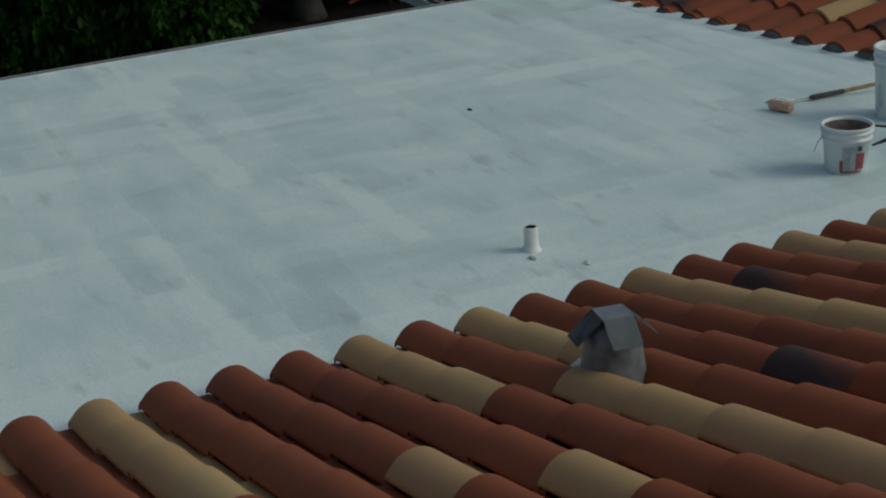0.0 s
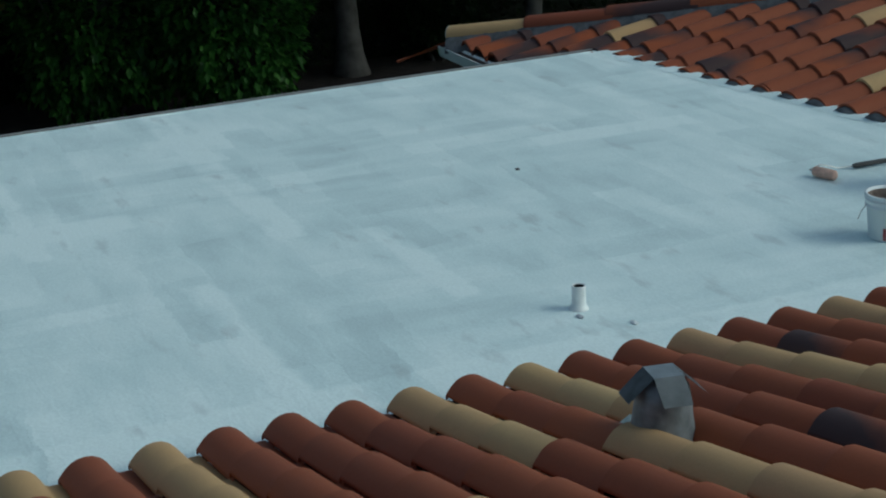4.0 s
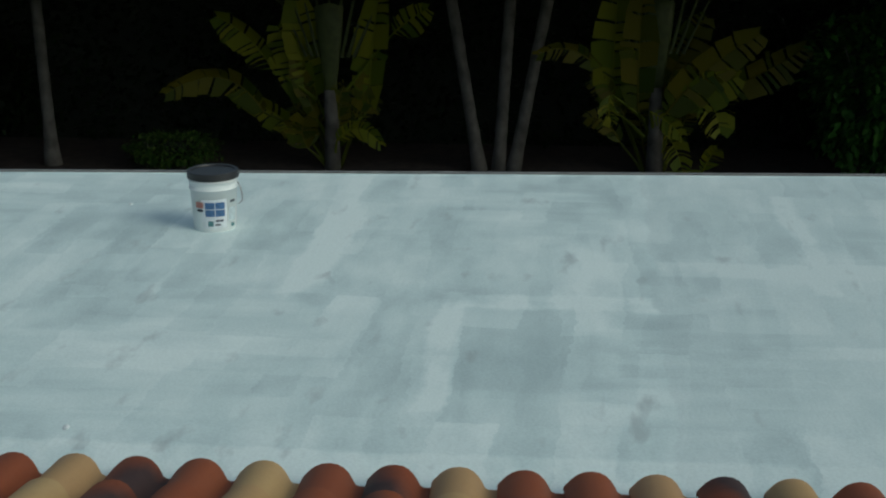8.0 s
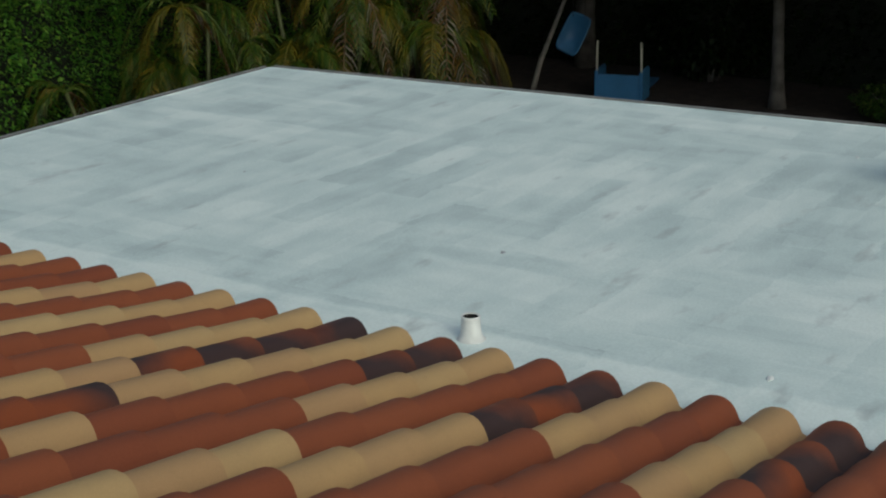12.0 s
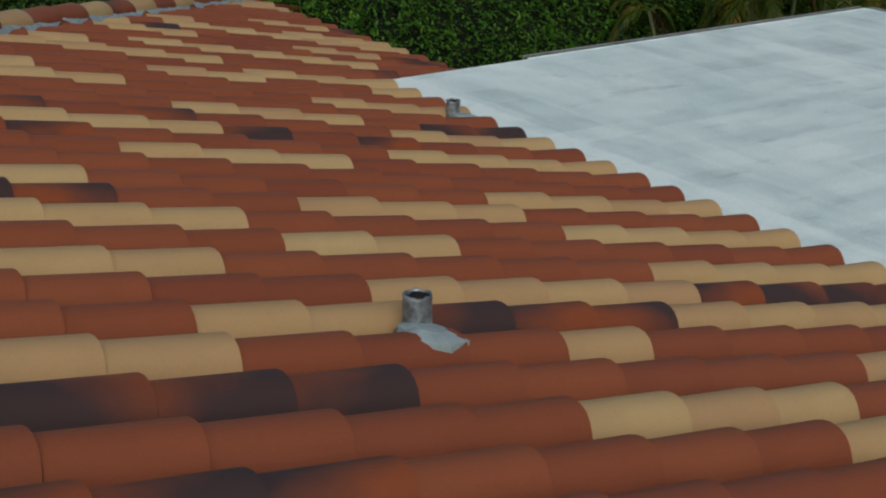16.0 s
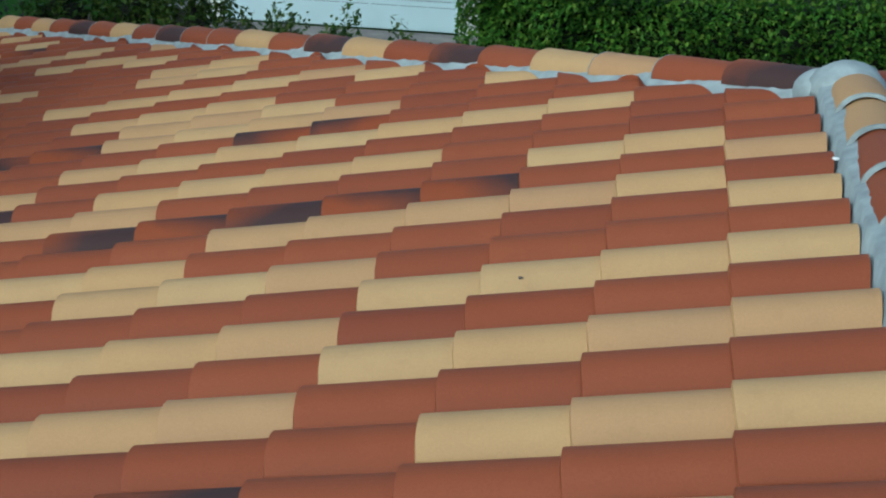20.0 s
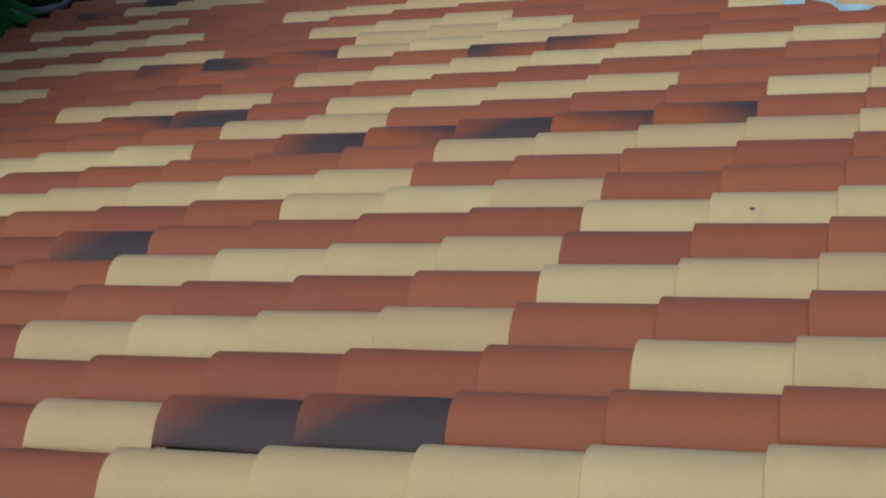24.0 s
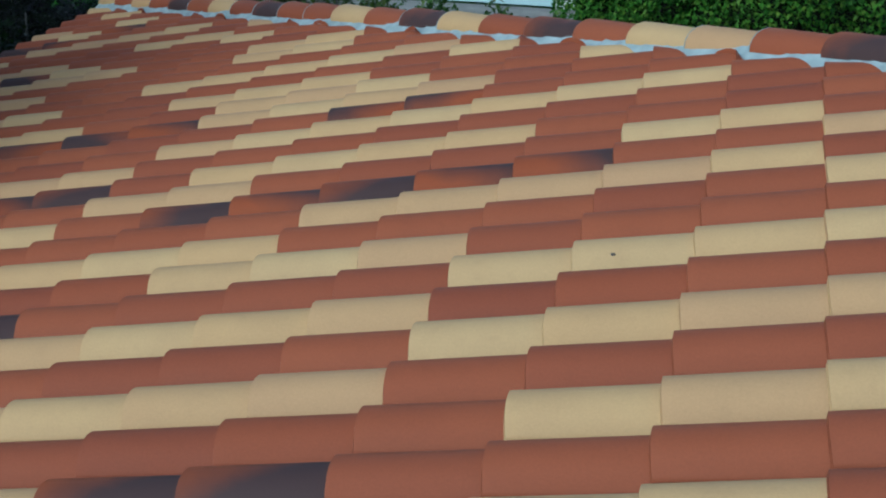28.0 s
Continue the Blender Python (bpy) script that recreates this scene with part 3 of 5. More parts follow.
def fan_B(row):
    """The rows of the east slope fan out towards the south: sideways run per metre, and tile stretch."""
    w = min(1.0, max(0.0, (row + 16) / 22))
    return 0.0694 * w, 1 + 0.029 * w


rng = random.Random(11)
slope_b = TilePlane("roof_slope_east", (-CREST * SIN, 0, UP + B_DROP - CREST * COS), (-COS, 0, SIN), (0, -1, 0), inside_B,
                    lambda x, y: -4.2 < x and 1.2 < y < 8.6 and x > -3.9, "terracotta, cream and smoked barrel tiles falling to the flat roof", fan=fan_B)
for k in range(-53, 30):
    y = -k * W
    known = B_ROWS.get(k, "")
    cols = row_colors(rng, known, -4, 19)
    low = -4 if y > FLAT_N + 0.05 else 0
    for j in range(low, 14):
        s = j * L if j > -4 else -EAVE_B / COS
        slope_b.place(k, s, cols[j + 4], 0.018 if j == 0 and low == 0 else 0.0)
slope_b.finish()

C_ROWS = {
    -3: "rrrrrrrrrrrrrrrrr", -2: "rrrrrrrrrrcccccrr", -1: "rrrrrrrrrcddrrrrr", 0: "rrrrrrrrrrrrrcccr",
    1: "rrrrrrrrccccrrrrr", 2: "rrrrrrrrrrrrccccr", 3: "rrrrrrrrccccrrrrr", 4: "rrrrrrrdrrrrccccr",
    5: "rrrrrrrrrcccrrrrr", 6: "rrrrrcccccrrrrrcr", 7: "rrrrrrrrrrcccccrr", 8: "rrrrcccrdddddrrcr",
    9: "rrrrrrrccrrrrccrr", 10: "rrrrrddrccccrrrrr", 11: "rrrrcccrrrrrrrrrr", 12: "rrrrrrrcccccccrrr",
    13: "rrcrrrrrrddrrrrrr", 14: "rrrrdddccccrrrrrr", 15: "rccccrrcccrrcrrrr", 16: "rrrrrrcccrrrrrrrr",
    17: "ccccrrrrrrcrrrrrr", 18: "rrrrrcccccrrrrrrr", 19: "cccrrrrrrrrrrrrrr", 20: "rrrrrrccrrrrrrrrr",
    21: "dcccrrccrrrrrrrrr", 22: "rdcrrrrrrrrrrrrrr", 23: "ccrrrcrrrrrrrrrrr", 24: "rrrccrrrrrrrrrrrr",
    25: "rrrrrcrrrrrrrrrrr", 26: "ccccrrrrrrrrrrrrr", 27: "drrrrrrrrrrrrrrrr", 28: "cdrrrrrrrrrrrrrrr",
    29: "rcrrrrrrrrrrrrrrr", 30: "rrrrrrrrrrrrrrrrr", 31: "crrrrrrrrrrrrrrrr", 32: "rrrrrrrrrrrrrrrrr",
}
C_LOWEST = {25: 1, 27: 2, 29: 1, 33: 1}   # coloured tiles of the eave course
C_Y0, C_LONG = 4.337, 0.369 / L


def inside_C(x, y):
    return min(RIDGE_END + (RIDGE_X - x) * HIP_C - y - 0.25, CAP_EDGE_C - x, x - EAVE_C + 0.42)


slope_c = TilePlane("roof_slope_west", (EAVE_C + CREST * SIN_C, C_Y0, UP + (EAVE_C - RIDGE_X) * TAN_C + RIDGE_Z - CREST * COS_C), (1, 0, TAN_C), (0, 1, 0), inside_C,
                    lambda x, y: -8.4 < x and 3.3 < y < 8.0, "terracotta, cream and smoked barrel tiles on the far side of the ridge", long=C_LONG,
                    fan=lambda row: (0.0, 1 + 0.0009 * max(-9, min(7, row - 6.5))))
for r in range(-44, 37):
    cols = row_colors(rng, C_ROWS.get(r, ""), 0, 17)
    for j in range(-1 if r < 34 else 0, 16):
        drift = 0.006 * max(0, min(12, r - 15)) * max(0.0, 1 - j / 6)
        slope_c.place(r, j * L * C_LONG + drift, C_LOWEST.get(r, 0) if j < 0 else cols[j])
slope_c.finish()


def inside_N(x, y):
    d = y - RIDGE_END - 0.17
    return min(d - (x - RIDGE_X) * HIP_B, d + (x - RIDGE_X) * HIP_C, EAVE_N + 0.06 - y)


slope_n = TilePlane("roof_slope_north", (RIDGE_X, EAVE_N - CREST * SIN_C, UP + (RIDGE_END - EAVE_N) * TAN_C + RIDGE_Z - CREST * COS_C), (0, -1, TAN_C), (1, 0, 0), inside_N,
                    lambda x, y: False, "terracotta and cream barrel tiles of the hip end")
for r in range(-22, 25):
    cols = random_row(rng, 18)
    for j in range(18):
        slope_n.place(r, j * L, cols[j])
slope_n.finish()


def inside_D(x, y):
    hip = (D_HIP - x) - (D_EAVE - y)
    line = D_LINE[0] + (x - D_LINE[1]) * D_LINE[2]
    side = 1 if x > FAR_A[0] + 0.1 else line - y + 0.02
    valley = (-6.95 - y) + (x - 0.35) if x < 0.35 else 1
    return min(hip, side, valley, D_EAVE + 0.05 - y)


D_LINE = (-6.04, 5.96, 0.128)      # where the wing's tiles are cut along the flat roof
D_ROWS = {
    -3: "rrrrrrrrrrrrrrrrrr", -2: "rrrrrrrrrrrrrrrrrr", -1: "rrrccrrrrrrrrrrrrr", 0: "rrrrrrrrrrrrrrrrrr",
    1: "rrrrdrdrrrrrrrrrrr", 2: "rrrrrrrrrrrrrrrrrr", 3: "rrrcccccrrrrrrrrrr", 4: "rrrrdrrrrrrrrrrrrr",
    5: "rrrrrrccrrrrrrrrrr", 6: "rrrcccrrrrrrrrrrrr", 7: "rrrrrrrrrrrrrrrrrr", 8: "rrrrddrrrrrrrrrrrr",
    9: "rrrccccrrrrrrrrrrr", 10: "rrrrrcccrrrrrrrrrr", 11: "rrrdddrcrrrrrrrrrr", 12: "rrrrrrrrrrrrrrrrrr",
    13: "rrdrrccrrrrrrrrrrr", 14: "rrrrrrrrrrrrrrrrrr", 15: "rrrrrrrrrrrrrrrrrr", 16: "rrrrrrrrrrrrrrrrrr",
    17: "rrrrrrrrrrrrrrrrrr", 18: "rrrrrrrrrrrrrrrrrr", 19: "rrcrrrrrrrrrrrrrrr", 20: "rrrrrrrrrrrrrrrrrr",
    21: "rrcrrrrrrrrrrrrrrr", 22: "rrrrrrrrrrrrrrrrrr", 23: "rrrrrrrrrrrrrrrrrr", 24: "rrrrrrrrrrrrrrrrrr",
}
slope_d = TilePlane("roof_slope_south", (D_X0, D_EAVE, D_Z - D_SIZE * CREST * COS_D), (0, -COS_D, SIN_D), (1, 0, 0), inside_D,
                    lambda x, y: x < 5.8 and y > -9.5, "weathered terracotta, cream and smoked barrel tiles of the second wing", wide=D_SIZE, long=D_LONG)
for r in range(-22, 28):
    cols = row_colors(rng, D_ROWS.get(r, ""), 0, 18)
    cols = [2 if c == 0 and rng.random() < 0.4 else c for c in cols]
    for j in range(18):
        slope_d.place(r, j * L * D_LONG, cols[j])
slope_d.finish()

bm = bmesh.new()
prev = None
for i in range(560):
    y = -6.9 + i * 0.0286
    z0 = slope_z("B", -0.03, y)
    jag = 0.004 * noise.noise(Vector((0, y * 21, 0)))
    row = [bm.verts.new(q) for q in ((-0.034, y, z0 - 0.03), (-0.034, y, z0 + 0.030 + jag), (-0.016 + jag, y, z0 + 0.024 + jag), (-0.010 + jag, y, z0 - 0.05))]
    if prev:
        for k in range(3):
            bm.faces.new((prev[k], prev[k + 1], row[k + 1], row[k]))
    prev = row
bmesh.ops.recalc_face_normals(bm, faces=bm.faces[:])
tagged(mesh_object("trim_eave_fill", bm, underlay), "dark filler closing the tile ends along the flat roof", "eave filler", kind="structure")

# decks under the tiles
for name, plane, poly in (
        ("roof_deck_east", "B", [(RIDGE_X, -12), (RIDGE_X, RIDGE_END), (EAVE_B, HIP_BY), (EAVE_B, FLAT_N + 0.1), (-0.06, FLAT_N + 0.1), (-0.06, -6.7), (-4.9, -12)]),
        ("roof_deck_west", "C", [(RIDGE_X, -12), (EAVE_C - 0.3, -12), (EAVE_C - 0.3, HIP_CY - 0.1), (RIDGE_X, RIDGE_END)]),
        ("roof_deck_north", "N", [(RIDGE_X, RIDGE_END), (EAVE_C, HIP_CY), (EAVE_B, HIP_BY)]),
        ("roof_deck_south", "D", [(D_HIP, D_EAVE), (FAR_A[0] + 0.12, D_EAVE), (FAR_A[0] + 0.12, -6.2), (0.3, -6.95), (-4.75, -12), (1.17, -12)])):
    tagged(mesh_object(name, prism(poly, lambda x, y, p=plane: slope_z(p, x, y) - 0.006, 0.05), underlay), "dark underlay beneath the roof tiles", "roof deck", kind="structure")


# ---- ridge and hip caps ----
CAP = 0.437


def cap_geometry(length):
    """A tapered half-barrel cap, wide end at x = 0."""
    bm = bmesh.new()
    rings = []
    for x, r, drop in ((0.0, 0.098, 0.016), (0.0, 0.114, 0.0), (0.010, 0.116, 0.0), (length * 0.5, 0.112, 0.0), (length + 0.04, 0.106, 0.0)):
        rings.append([bm.verts.new((x, r * math.cos(a), 0.80 * r * math.sin(a) + 0.012 * (1 - x / length))) for a in [math.pi * k / 10 for k in range(11)]])
    for a, b in zip(rings, rings[1:]):
        for k in range(10):
            f = bm.faces.new((a[k], b[k], b[k + 1], a[k + 1]))
            f.smooth = True
    bmesh.ops.recalc_face_normals(bm, faces=bm.faces[:])
    for f in bm.faces:
        if f.normal.z < -0.5:
            f.normal_flip()
    return bm


cap_mesh = {}
for color in range(3):
    bm = cap_geometry(CAP)
    uvl = bm.loops.layers.uv.new("UVMap")
    for f in bm.faces:
        for lp in f.loops:
            lp[uvl].uv = (lp.vert.co.x / CAP, 0.5 - lp.vert.co.y / 0.3)
    me = bpy.data.meshes.new("cap_tile")
    bm.to_mesh(me)
    bm.free()
    me.materials.append(tile_mats[False][color])
    cap_mesh[color] = me


def ring_mesh():
    """A rough bead of mortar at a cap joint."""
    rg = random.Random(4)
    bm = bmesh.new()
    rows = []
    for x, add in ((-0.011, -0.014), (-0.009, -0.002), (-0.003, 0.003), (0.004, 0.003), (0.007, -0.006)):
        rows.append([bm.verts.new((x + rg.uniform(-0.003, 0.003), (0.115 + add) * math.cos(a), 0.80 * (0.115 + add) * math.sin(a) + 0.012)) for a in [math.pi * k / 14 for k in range(15)]])
    for a, b in zip(rows, rows[1:]):
        for k in range(14):
            bm.faces.new((a[k], b[k], b[k + 1], a[k + 1])).smooth = True
    bmesh.ops.recalc_face_normals(bm, faces=bm.faces[:])
    me = bpy.data.meshes.new("mortar_ring")
    bm.to_mesh(me)
    bm.free()
    me.materials.append(mortar)
    return me


joint_mesh = ring_mesh()


def cap_line(name, start, end, label, colors, seed, mortar_mat, rings=True, reach=(0.185, 0.185), drop=0.12, fills=(0.0, 0.0), close=(0, 0.0)):
    """A row of cap tiles from the low end to the high end, bedded in mortar that fills the tile ends."""
    rg = random.Random(seed)
    root = thing(name, label=label, category="ridge tiles", kind="structure")
    a, b = Vector(start), Vector(end)
    d = (b - a).normalized()
    side = d.cross(Vector((0, 0, 1))).normalized()
    up = side.cross(d)
    n = len(colors)
    usual = ((b - a).length - close[0] * close[1]) / (n - close[0])
    at = 0.0
    for i in range(n):
        step = close[1] if i < close[0] else usual
        m = Matrix((d, -side, up)).transposed().to_4x4()
        m.translation = a + d * at + up * rg.uniform(-0.004, 0.004)
        m = m @ Matrix.Rotation(rg.uniform(-0.02, 0.02), 4, "Z") @ Matrix.Diagonal((step / CAP, 1, 1, 1))
        at += step
        ob = new("cap_tile", cap_mesh[CODE[colors[i]]])
        ob.parent, ob.matrix_world = root, m
        if rings or rg.random() < 0.3:
            rb = new("mortar_ring", joint_mesh)
            rb.parent, rb.matrix_world = root, m
            if not rings:
                rb.scale = (0.45, 0.985, 0.985)
    # mortar bed under both edges of the caps, filling the valleys of the tiles
    for sg, far, fill in zip((-1, 1), reach, fills):
        bm = bmesh.new()
        prev = None
        steps = int((b - a).length / 0.03)
        for k in range(steps + 1):
            p = a + d * (k * 0.03)
            w = 0.006 * noise.noise(p * 9.0) + 0.006 * noise.noise(p * 31.0)
            row = [bm.verts.new(p + side * sg * 0.07 + up * 0.055), bm.verts.new(p + side * sg * (0.108 + w * 0.3) + up * (0.014 + w + 0.4 * fill)),
                   bm.verts.new(p + side * sg * (far * 0.55 + 0.052 + w) + up * (-0.028 + w + fill)), bm.verts.new(p + side * sg * (far - 0.008 + w) - up * (0.06 + w)), bm.verts.new(p + side * sg * (far + 0.025 + w) - up * drop)]
            if prev:
                for q in range(4):
                    f = bm.faces.new((prev[q], row[q], row[q + 1], prev[q + 1]) if sg > 0 else (prev[q + 1], row[q + 1], row[q], prev[q]))
                    f.smooth = True
            prev = row
        part("mortar_bed", bm, mortar_mat, root, "pale blue-grey mortar")
    return root


ridge_top = UP + 1.065
cap_line("ridge_cap", (-4.96, 7.022 - 40 * CAP, ridge_top), (-4.895, 7.022, ridge_top), "ridge cap tiles in cream and terracotta with mortar joints",
         "rcrrcrcrrcrcrrcrrcrcrrcrrcrcrrc" + "crrcrrrcc", 3, pale_mortar, reach=(0.152, 0.12), fills=(0.048, 0.0))
low_c = UP + (EAVE_C - RIDGE_X) * TAN_C + RIDGE_Z - 0.045
low_b = UP + B_DROP - EAVE_B * TAN - 0.045
cap_line("hip_cap_west", (EAVE_C - 0.24, HIP_CY + 0.22, low_c - 0.042), tuple(Vector((EAVE_C - 0.02, HIP_CY, low_c)).lerp(Vector((RIDGE_X - 0.06, RIDGE_END + 0.05, ridge_top - 0.015)), 0.981)), "hip cap tiles in cream, terracotta and smoked brown",
         "crcrdrcrdrrcrdcrdrccrd", 5, pale_mortar, rings=False, close=(11, 0.372))
cap_line("hip_cap_east", (EAVE_B, HIP_BY, low_b), (RIDGE_X - 0.06, RIDGE_END + 0.05, ridge_top - 0.015), "hip cap tiles in cream and terracotta",
         "rcrrcrcdcrrcdrccrccr", 7, pale_mortar, rings=False)
bm = bmesh.new()
bmesh.ops.create_icosphere(bm, subdivisions=3, radius=1)
for v in bm.verts:
    v.co = Vector((v.co.x * 0.15, v.co.y * 0.14, max(v.co.z, -0.2) * 0.118)) * (1 + 0.1 * noise.noise(v.co * 2.5))
bmesh.ops.create_icosphere(bm, subdivisions=3, radius=0.125, matrix=Matrix.Translation((-0.08, 0.085, -0.035)) @ Matrix.Diagonal((1.0, 1.0, 0.8, 1)))
ob = mesh_object("trim_ridge_end", bm, pale_mortar, True)
ob.location = (-4.915, 7.06, ridge_top)
tagged(ob, "rounded lump of pale mortar at the ridge end", "mortar", kind="structure")
cap_line("hip_cap_south", (D_HIP, D_EAVE, D_Z - 0.02), (D_HIP - 6.5, D_EAVE - 6.5, D_Z - 0.02 + 6.5 * TAN_D), "hip cap tiles of the second wing with dark mortar",
         "crdrdrccdrcr", 9, weathered_mortar, rings=False)

# ---- things on the flat roof ----


def facing(px, py, ex=-5.5, ey=0.4):
    """Heading in degrees from a thing towards the ridge walk."""
    return math.degrees(math.atan2(ey - py, ex - px))



def pail(name, at, turn, r0, r1, h, label, lid=False, inside=True):
    root = thing(name, at, turn, label=label, category="bucket", group="coating buckets on the roof")
    t = 0.004
    prof = [(r0 - 0.006, 0), (r0, 0.006), (r0 + (r1 - r0) * 0.72, h * 0.72), (r1 + 0.004, h * 0.725), (r1 + 0.004, h * 0.75), (r1 - 0.002, h * 0.755),
            (r1, h * 0.86), (r1 + 0.007, h * 0.865), (r1 + 0.007, h * 0.89), (r1, h * 0.895), (r1 + 0.002, h - 0.012), (r1 + 0.008, h - 0.01), (r1 + 0.008, h), (r1 - t, h)]
    if inside:
        prof += [(r0 - t + (r1 - r0) * 0.3, h * 0.3)]
    body = part("body", lathe(prof, 40), white_plastic, root, smooth=True)
    if inside:
        part("dried_coating" if h < 0.3 else "inner_wall", lathe([(0.001, h * 0.28), (r0 + (r1 - r0) * 0.28 - 0.002, h * 0.285), (r1 - 0.0065, h * 0.94)], 32, False), pail_inside if h < 0.3 else white_plastic, root, "dried grey-brown coating" if h < 0.3 else "")
    if lid:
        part("lid", lathe([(r1 + 0.009, h - 0.035), (r1 + 0.013, h - 0.033), (r1 + 0.013, h + 0.006), (r1 + 0.008, h + 0.012), (r1 - 0.012, h + 0.012), (r1 - 0.016, h + 0.002), (0.001, h + 0.002)], 40), black_plastic, root, "black snap-on lid")
    return root, body


def wrap(r0, r1, h, a0, a1, z0, z1, lift=0.002, n=6):
    """A patch of label lying on a pail's side between two angles and heights (degrees, metres)."""
    bm = bmesh.new()
    rows = []
    for i in range(n + 1):
        a = radians(a0 + (a1 - a0) * i / n)
        rows.append([bm.verts.new(((r0 + (r1 - r0) * z / h + lift) * math.cos(a), (r0 + (r1 - r0) * z / h + lift) * math.sin(a), z)) for z in (z0, z1)])
    for a, b in zip(rows, rows[1:]):
        bm.faces.new((a[0], b[0], b[1], a[1]))
    return bm


# white pail with a black lid, near the far edge
R0, R1, H5, TALL, SHORT = 0.138, 0.155, 0.378, 0.405, 0.245
px, py = 3.95, 2.98
root, body = pail("coating_bucket", (px, py, flat_z(px, py)), radians(facing(px, py) + 23), R0, R1, H5, "white lidded plastic bucket with blue printing on the roof", lid=True, inside=False)

# tall white pail with slanted print and a small short pail beside it
px, py = 1.41, -5.76
root2, body2 = pail("tall_bucket", (px, py, flat_z(px, py)), radians(facing(px, py) + 16), R0, R1 + 0.004, TALL, "tall open white bucket with slanting dark print")
px, py = 0.82, -4.89
root3, body3 = pail("short_bucket", (px, py, flat_z(px, py)), radians(facing(px, py) - 2), 0.105, 0.127, SHORT, "short open white bucket with red and grey label")

# ---- pipes and hood ----


def vent_pipe(name, at, r, h, mat, label, flare=1.15, rough=0.0):
    root = thing(name, at, label=label, category="vent pipe", group="roof vent pipes")
    bm = lathe([(r * flare * 1.7, -0.01), (r * flare * 1.2, 0.006), (r * flare, 0.03), (r * (1 + flare) / 2, h * 0.5), (r, h * 0.9), (r * 1.03, h - 0.004), (r * 0.98, h), (r * 0.84, h), (r * 0.82, h - 0.008)], 28)
    for v in bm.verts:
        k = 1 + rough * noise.noise(v.co * 38)
        v.co = Vector((v.co.x * k, v.co.y * k, v.co.z + (0.05 * rough * noise.noise(v.co * 60) if v.co.z > h * 0.8 else 0)))
    part("sleeve", bm, mat, root, smooth=True)
    # bore wall coloured black so the hollow reads as shaded
    part("opening", lathe([(r * 0.81, h - 0.005), (r * 0.79, h * 0.45), (0.001, h * 0.44)], 24, False), black_void, root, "pipe opening painted near-black for its inner shade")
    return root


vent_pipe("vent_pipe", (0.70, -2.98, flat_z(0.7, -2.98)), 0.033, 0.118, white_paint, "short vent pipe coated white on the flat roof", 1.06, rough=0.03)
vent_pipe("vent_pipe", (0.29, 4.21, flat_z(0.29, 4.21)), 0.045, 0.118, white_paint, "short tapered vent pipe coated white beside the tiles", 1.12, rough=0.04)
vent_pipe("lead_vent_pipe", (-3.04, 4.27, slope_z("B", -3.04, 4.27) + 0.07), 0.043, 0.118, lead_bright, "grey lead-sleeved vent pipe through the roof tiles", 1.05, rough=0.16)
vent_pipe("lead_vent_pipe", (-0.165, 7.97, slope_z("B", -0.165, 7.97) + 0.06), 0.041, 0.115, lead_bright, "grey lead-sleeved vent pipe near the tile edge", 1.05, rough=0.16)

# ---- garden ----


def leaf_cloud(name, count, spot, size, mat, seed, droop=0.4):
    """Many small folded leaves; spot(rng) gives a place and an outward direction."""
    rg = random.Random(seed)
    vs, fs = [], []
    for _ in range(count):
        p, out = spot(rg)
        s = size * rg.uniform(0.6, 1.3)
        d = Vector((out.x + rg.uniform(-0.9, 0.9), out.y + rg.uniform(-0.9, 0.9), out.z + rg.uniform(-0.9, 0.7) - droop)).normalized()
        u = d.cross(Vector((rg.uniform(-0.4, 0.4), rg.uniform(-0.4, 0.4), 1))).normalized()
        n = u.cross(d)
        k = len(vs)
        vs += [p - d * s * 0.5, p + u * s * 0.28 + n * s * 0.06, p + d * s * 0.55, p - u * s * 0.28 + n * s * 0.06]
        fs += [(k, k + 1, k + 2), (k, k + 2, k + 3)]
    me = bpy.data.meshes.new(name)
    me.from_pydata(vs, [], fs)
    me.materials.append(mat)
    return new(name, me)


def hedge(name, x0, x1, y0, y1, h, mat, seed, count, size, label, faces=("x0", "y0", "top")):
    root = thing(name, label=label, category="hedge")
    # solid dark block stands in for the shade deep in the hedge
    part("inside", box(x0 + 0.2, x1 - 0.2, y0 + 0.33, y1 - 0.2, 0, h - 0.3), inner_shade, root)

    def spot(rg):
        f = rg.choice(faces)
        bulge = rg.random() ** 2 * 0.4
        if f == "top":
            p, o = Vector((rg.uniform(x0, x1), rg.uniform(y0, y1), h - bulge + 0.12 * math.sin(rg.random() * 40))), Vector((0, 0, 1))
        elif f == "x0":
            p, o = Vector((x0 + bulge, rg.uniform(y0, y1), rg.uniform(0.05, h))), Vector((-1, 0, 0.2))
        else:
            p, o = Vector((x0 + (x1 - x0) * rg.random() ** 1.3, y0 + bulge, h * (1 - rg.random() ** 1.4 * 0.98))), Vector((0, -1, 0.2))
        w = 0.16 * noise.noise(p * 0.9) + 0.3 * noise.noise(p * 2.6)
        return p + o * w, o

    ob = leaf_cloud("foliage", count, spot, size, mat, seed)
    ob.parent = root
    return root



# ---- label patches, handles ----
def label_bars(parent, r0, r1, h, rows):
    for a0, a1, z0, z1, mat, name in rows:
        part(name, wrap(r0, r1, h, -a1, -a0, z0, z1, 0.0025 if name == "label_panel" else 0.004), mat, parent)


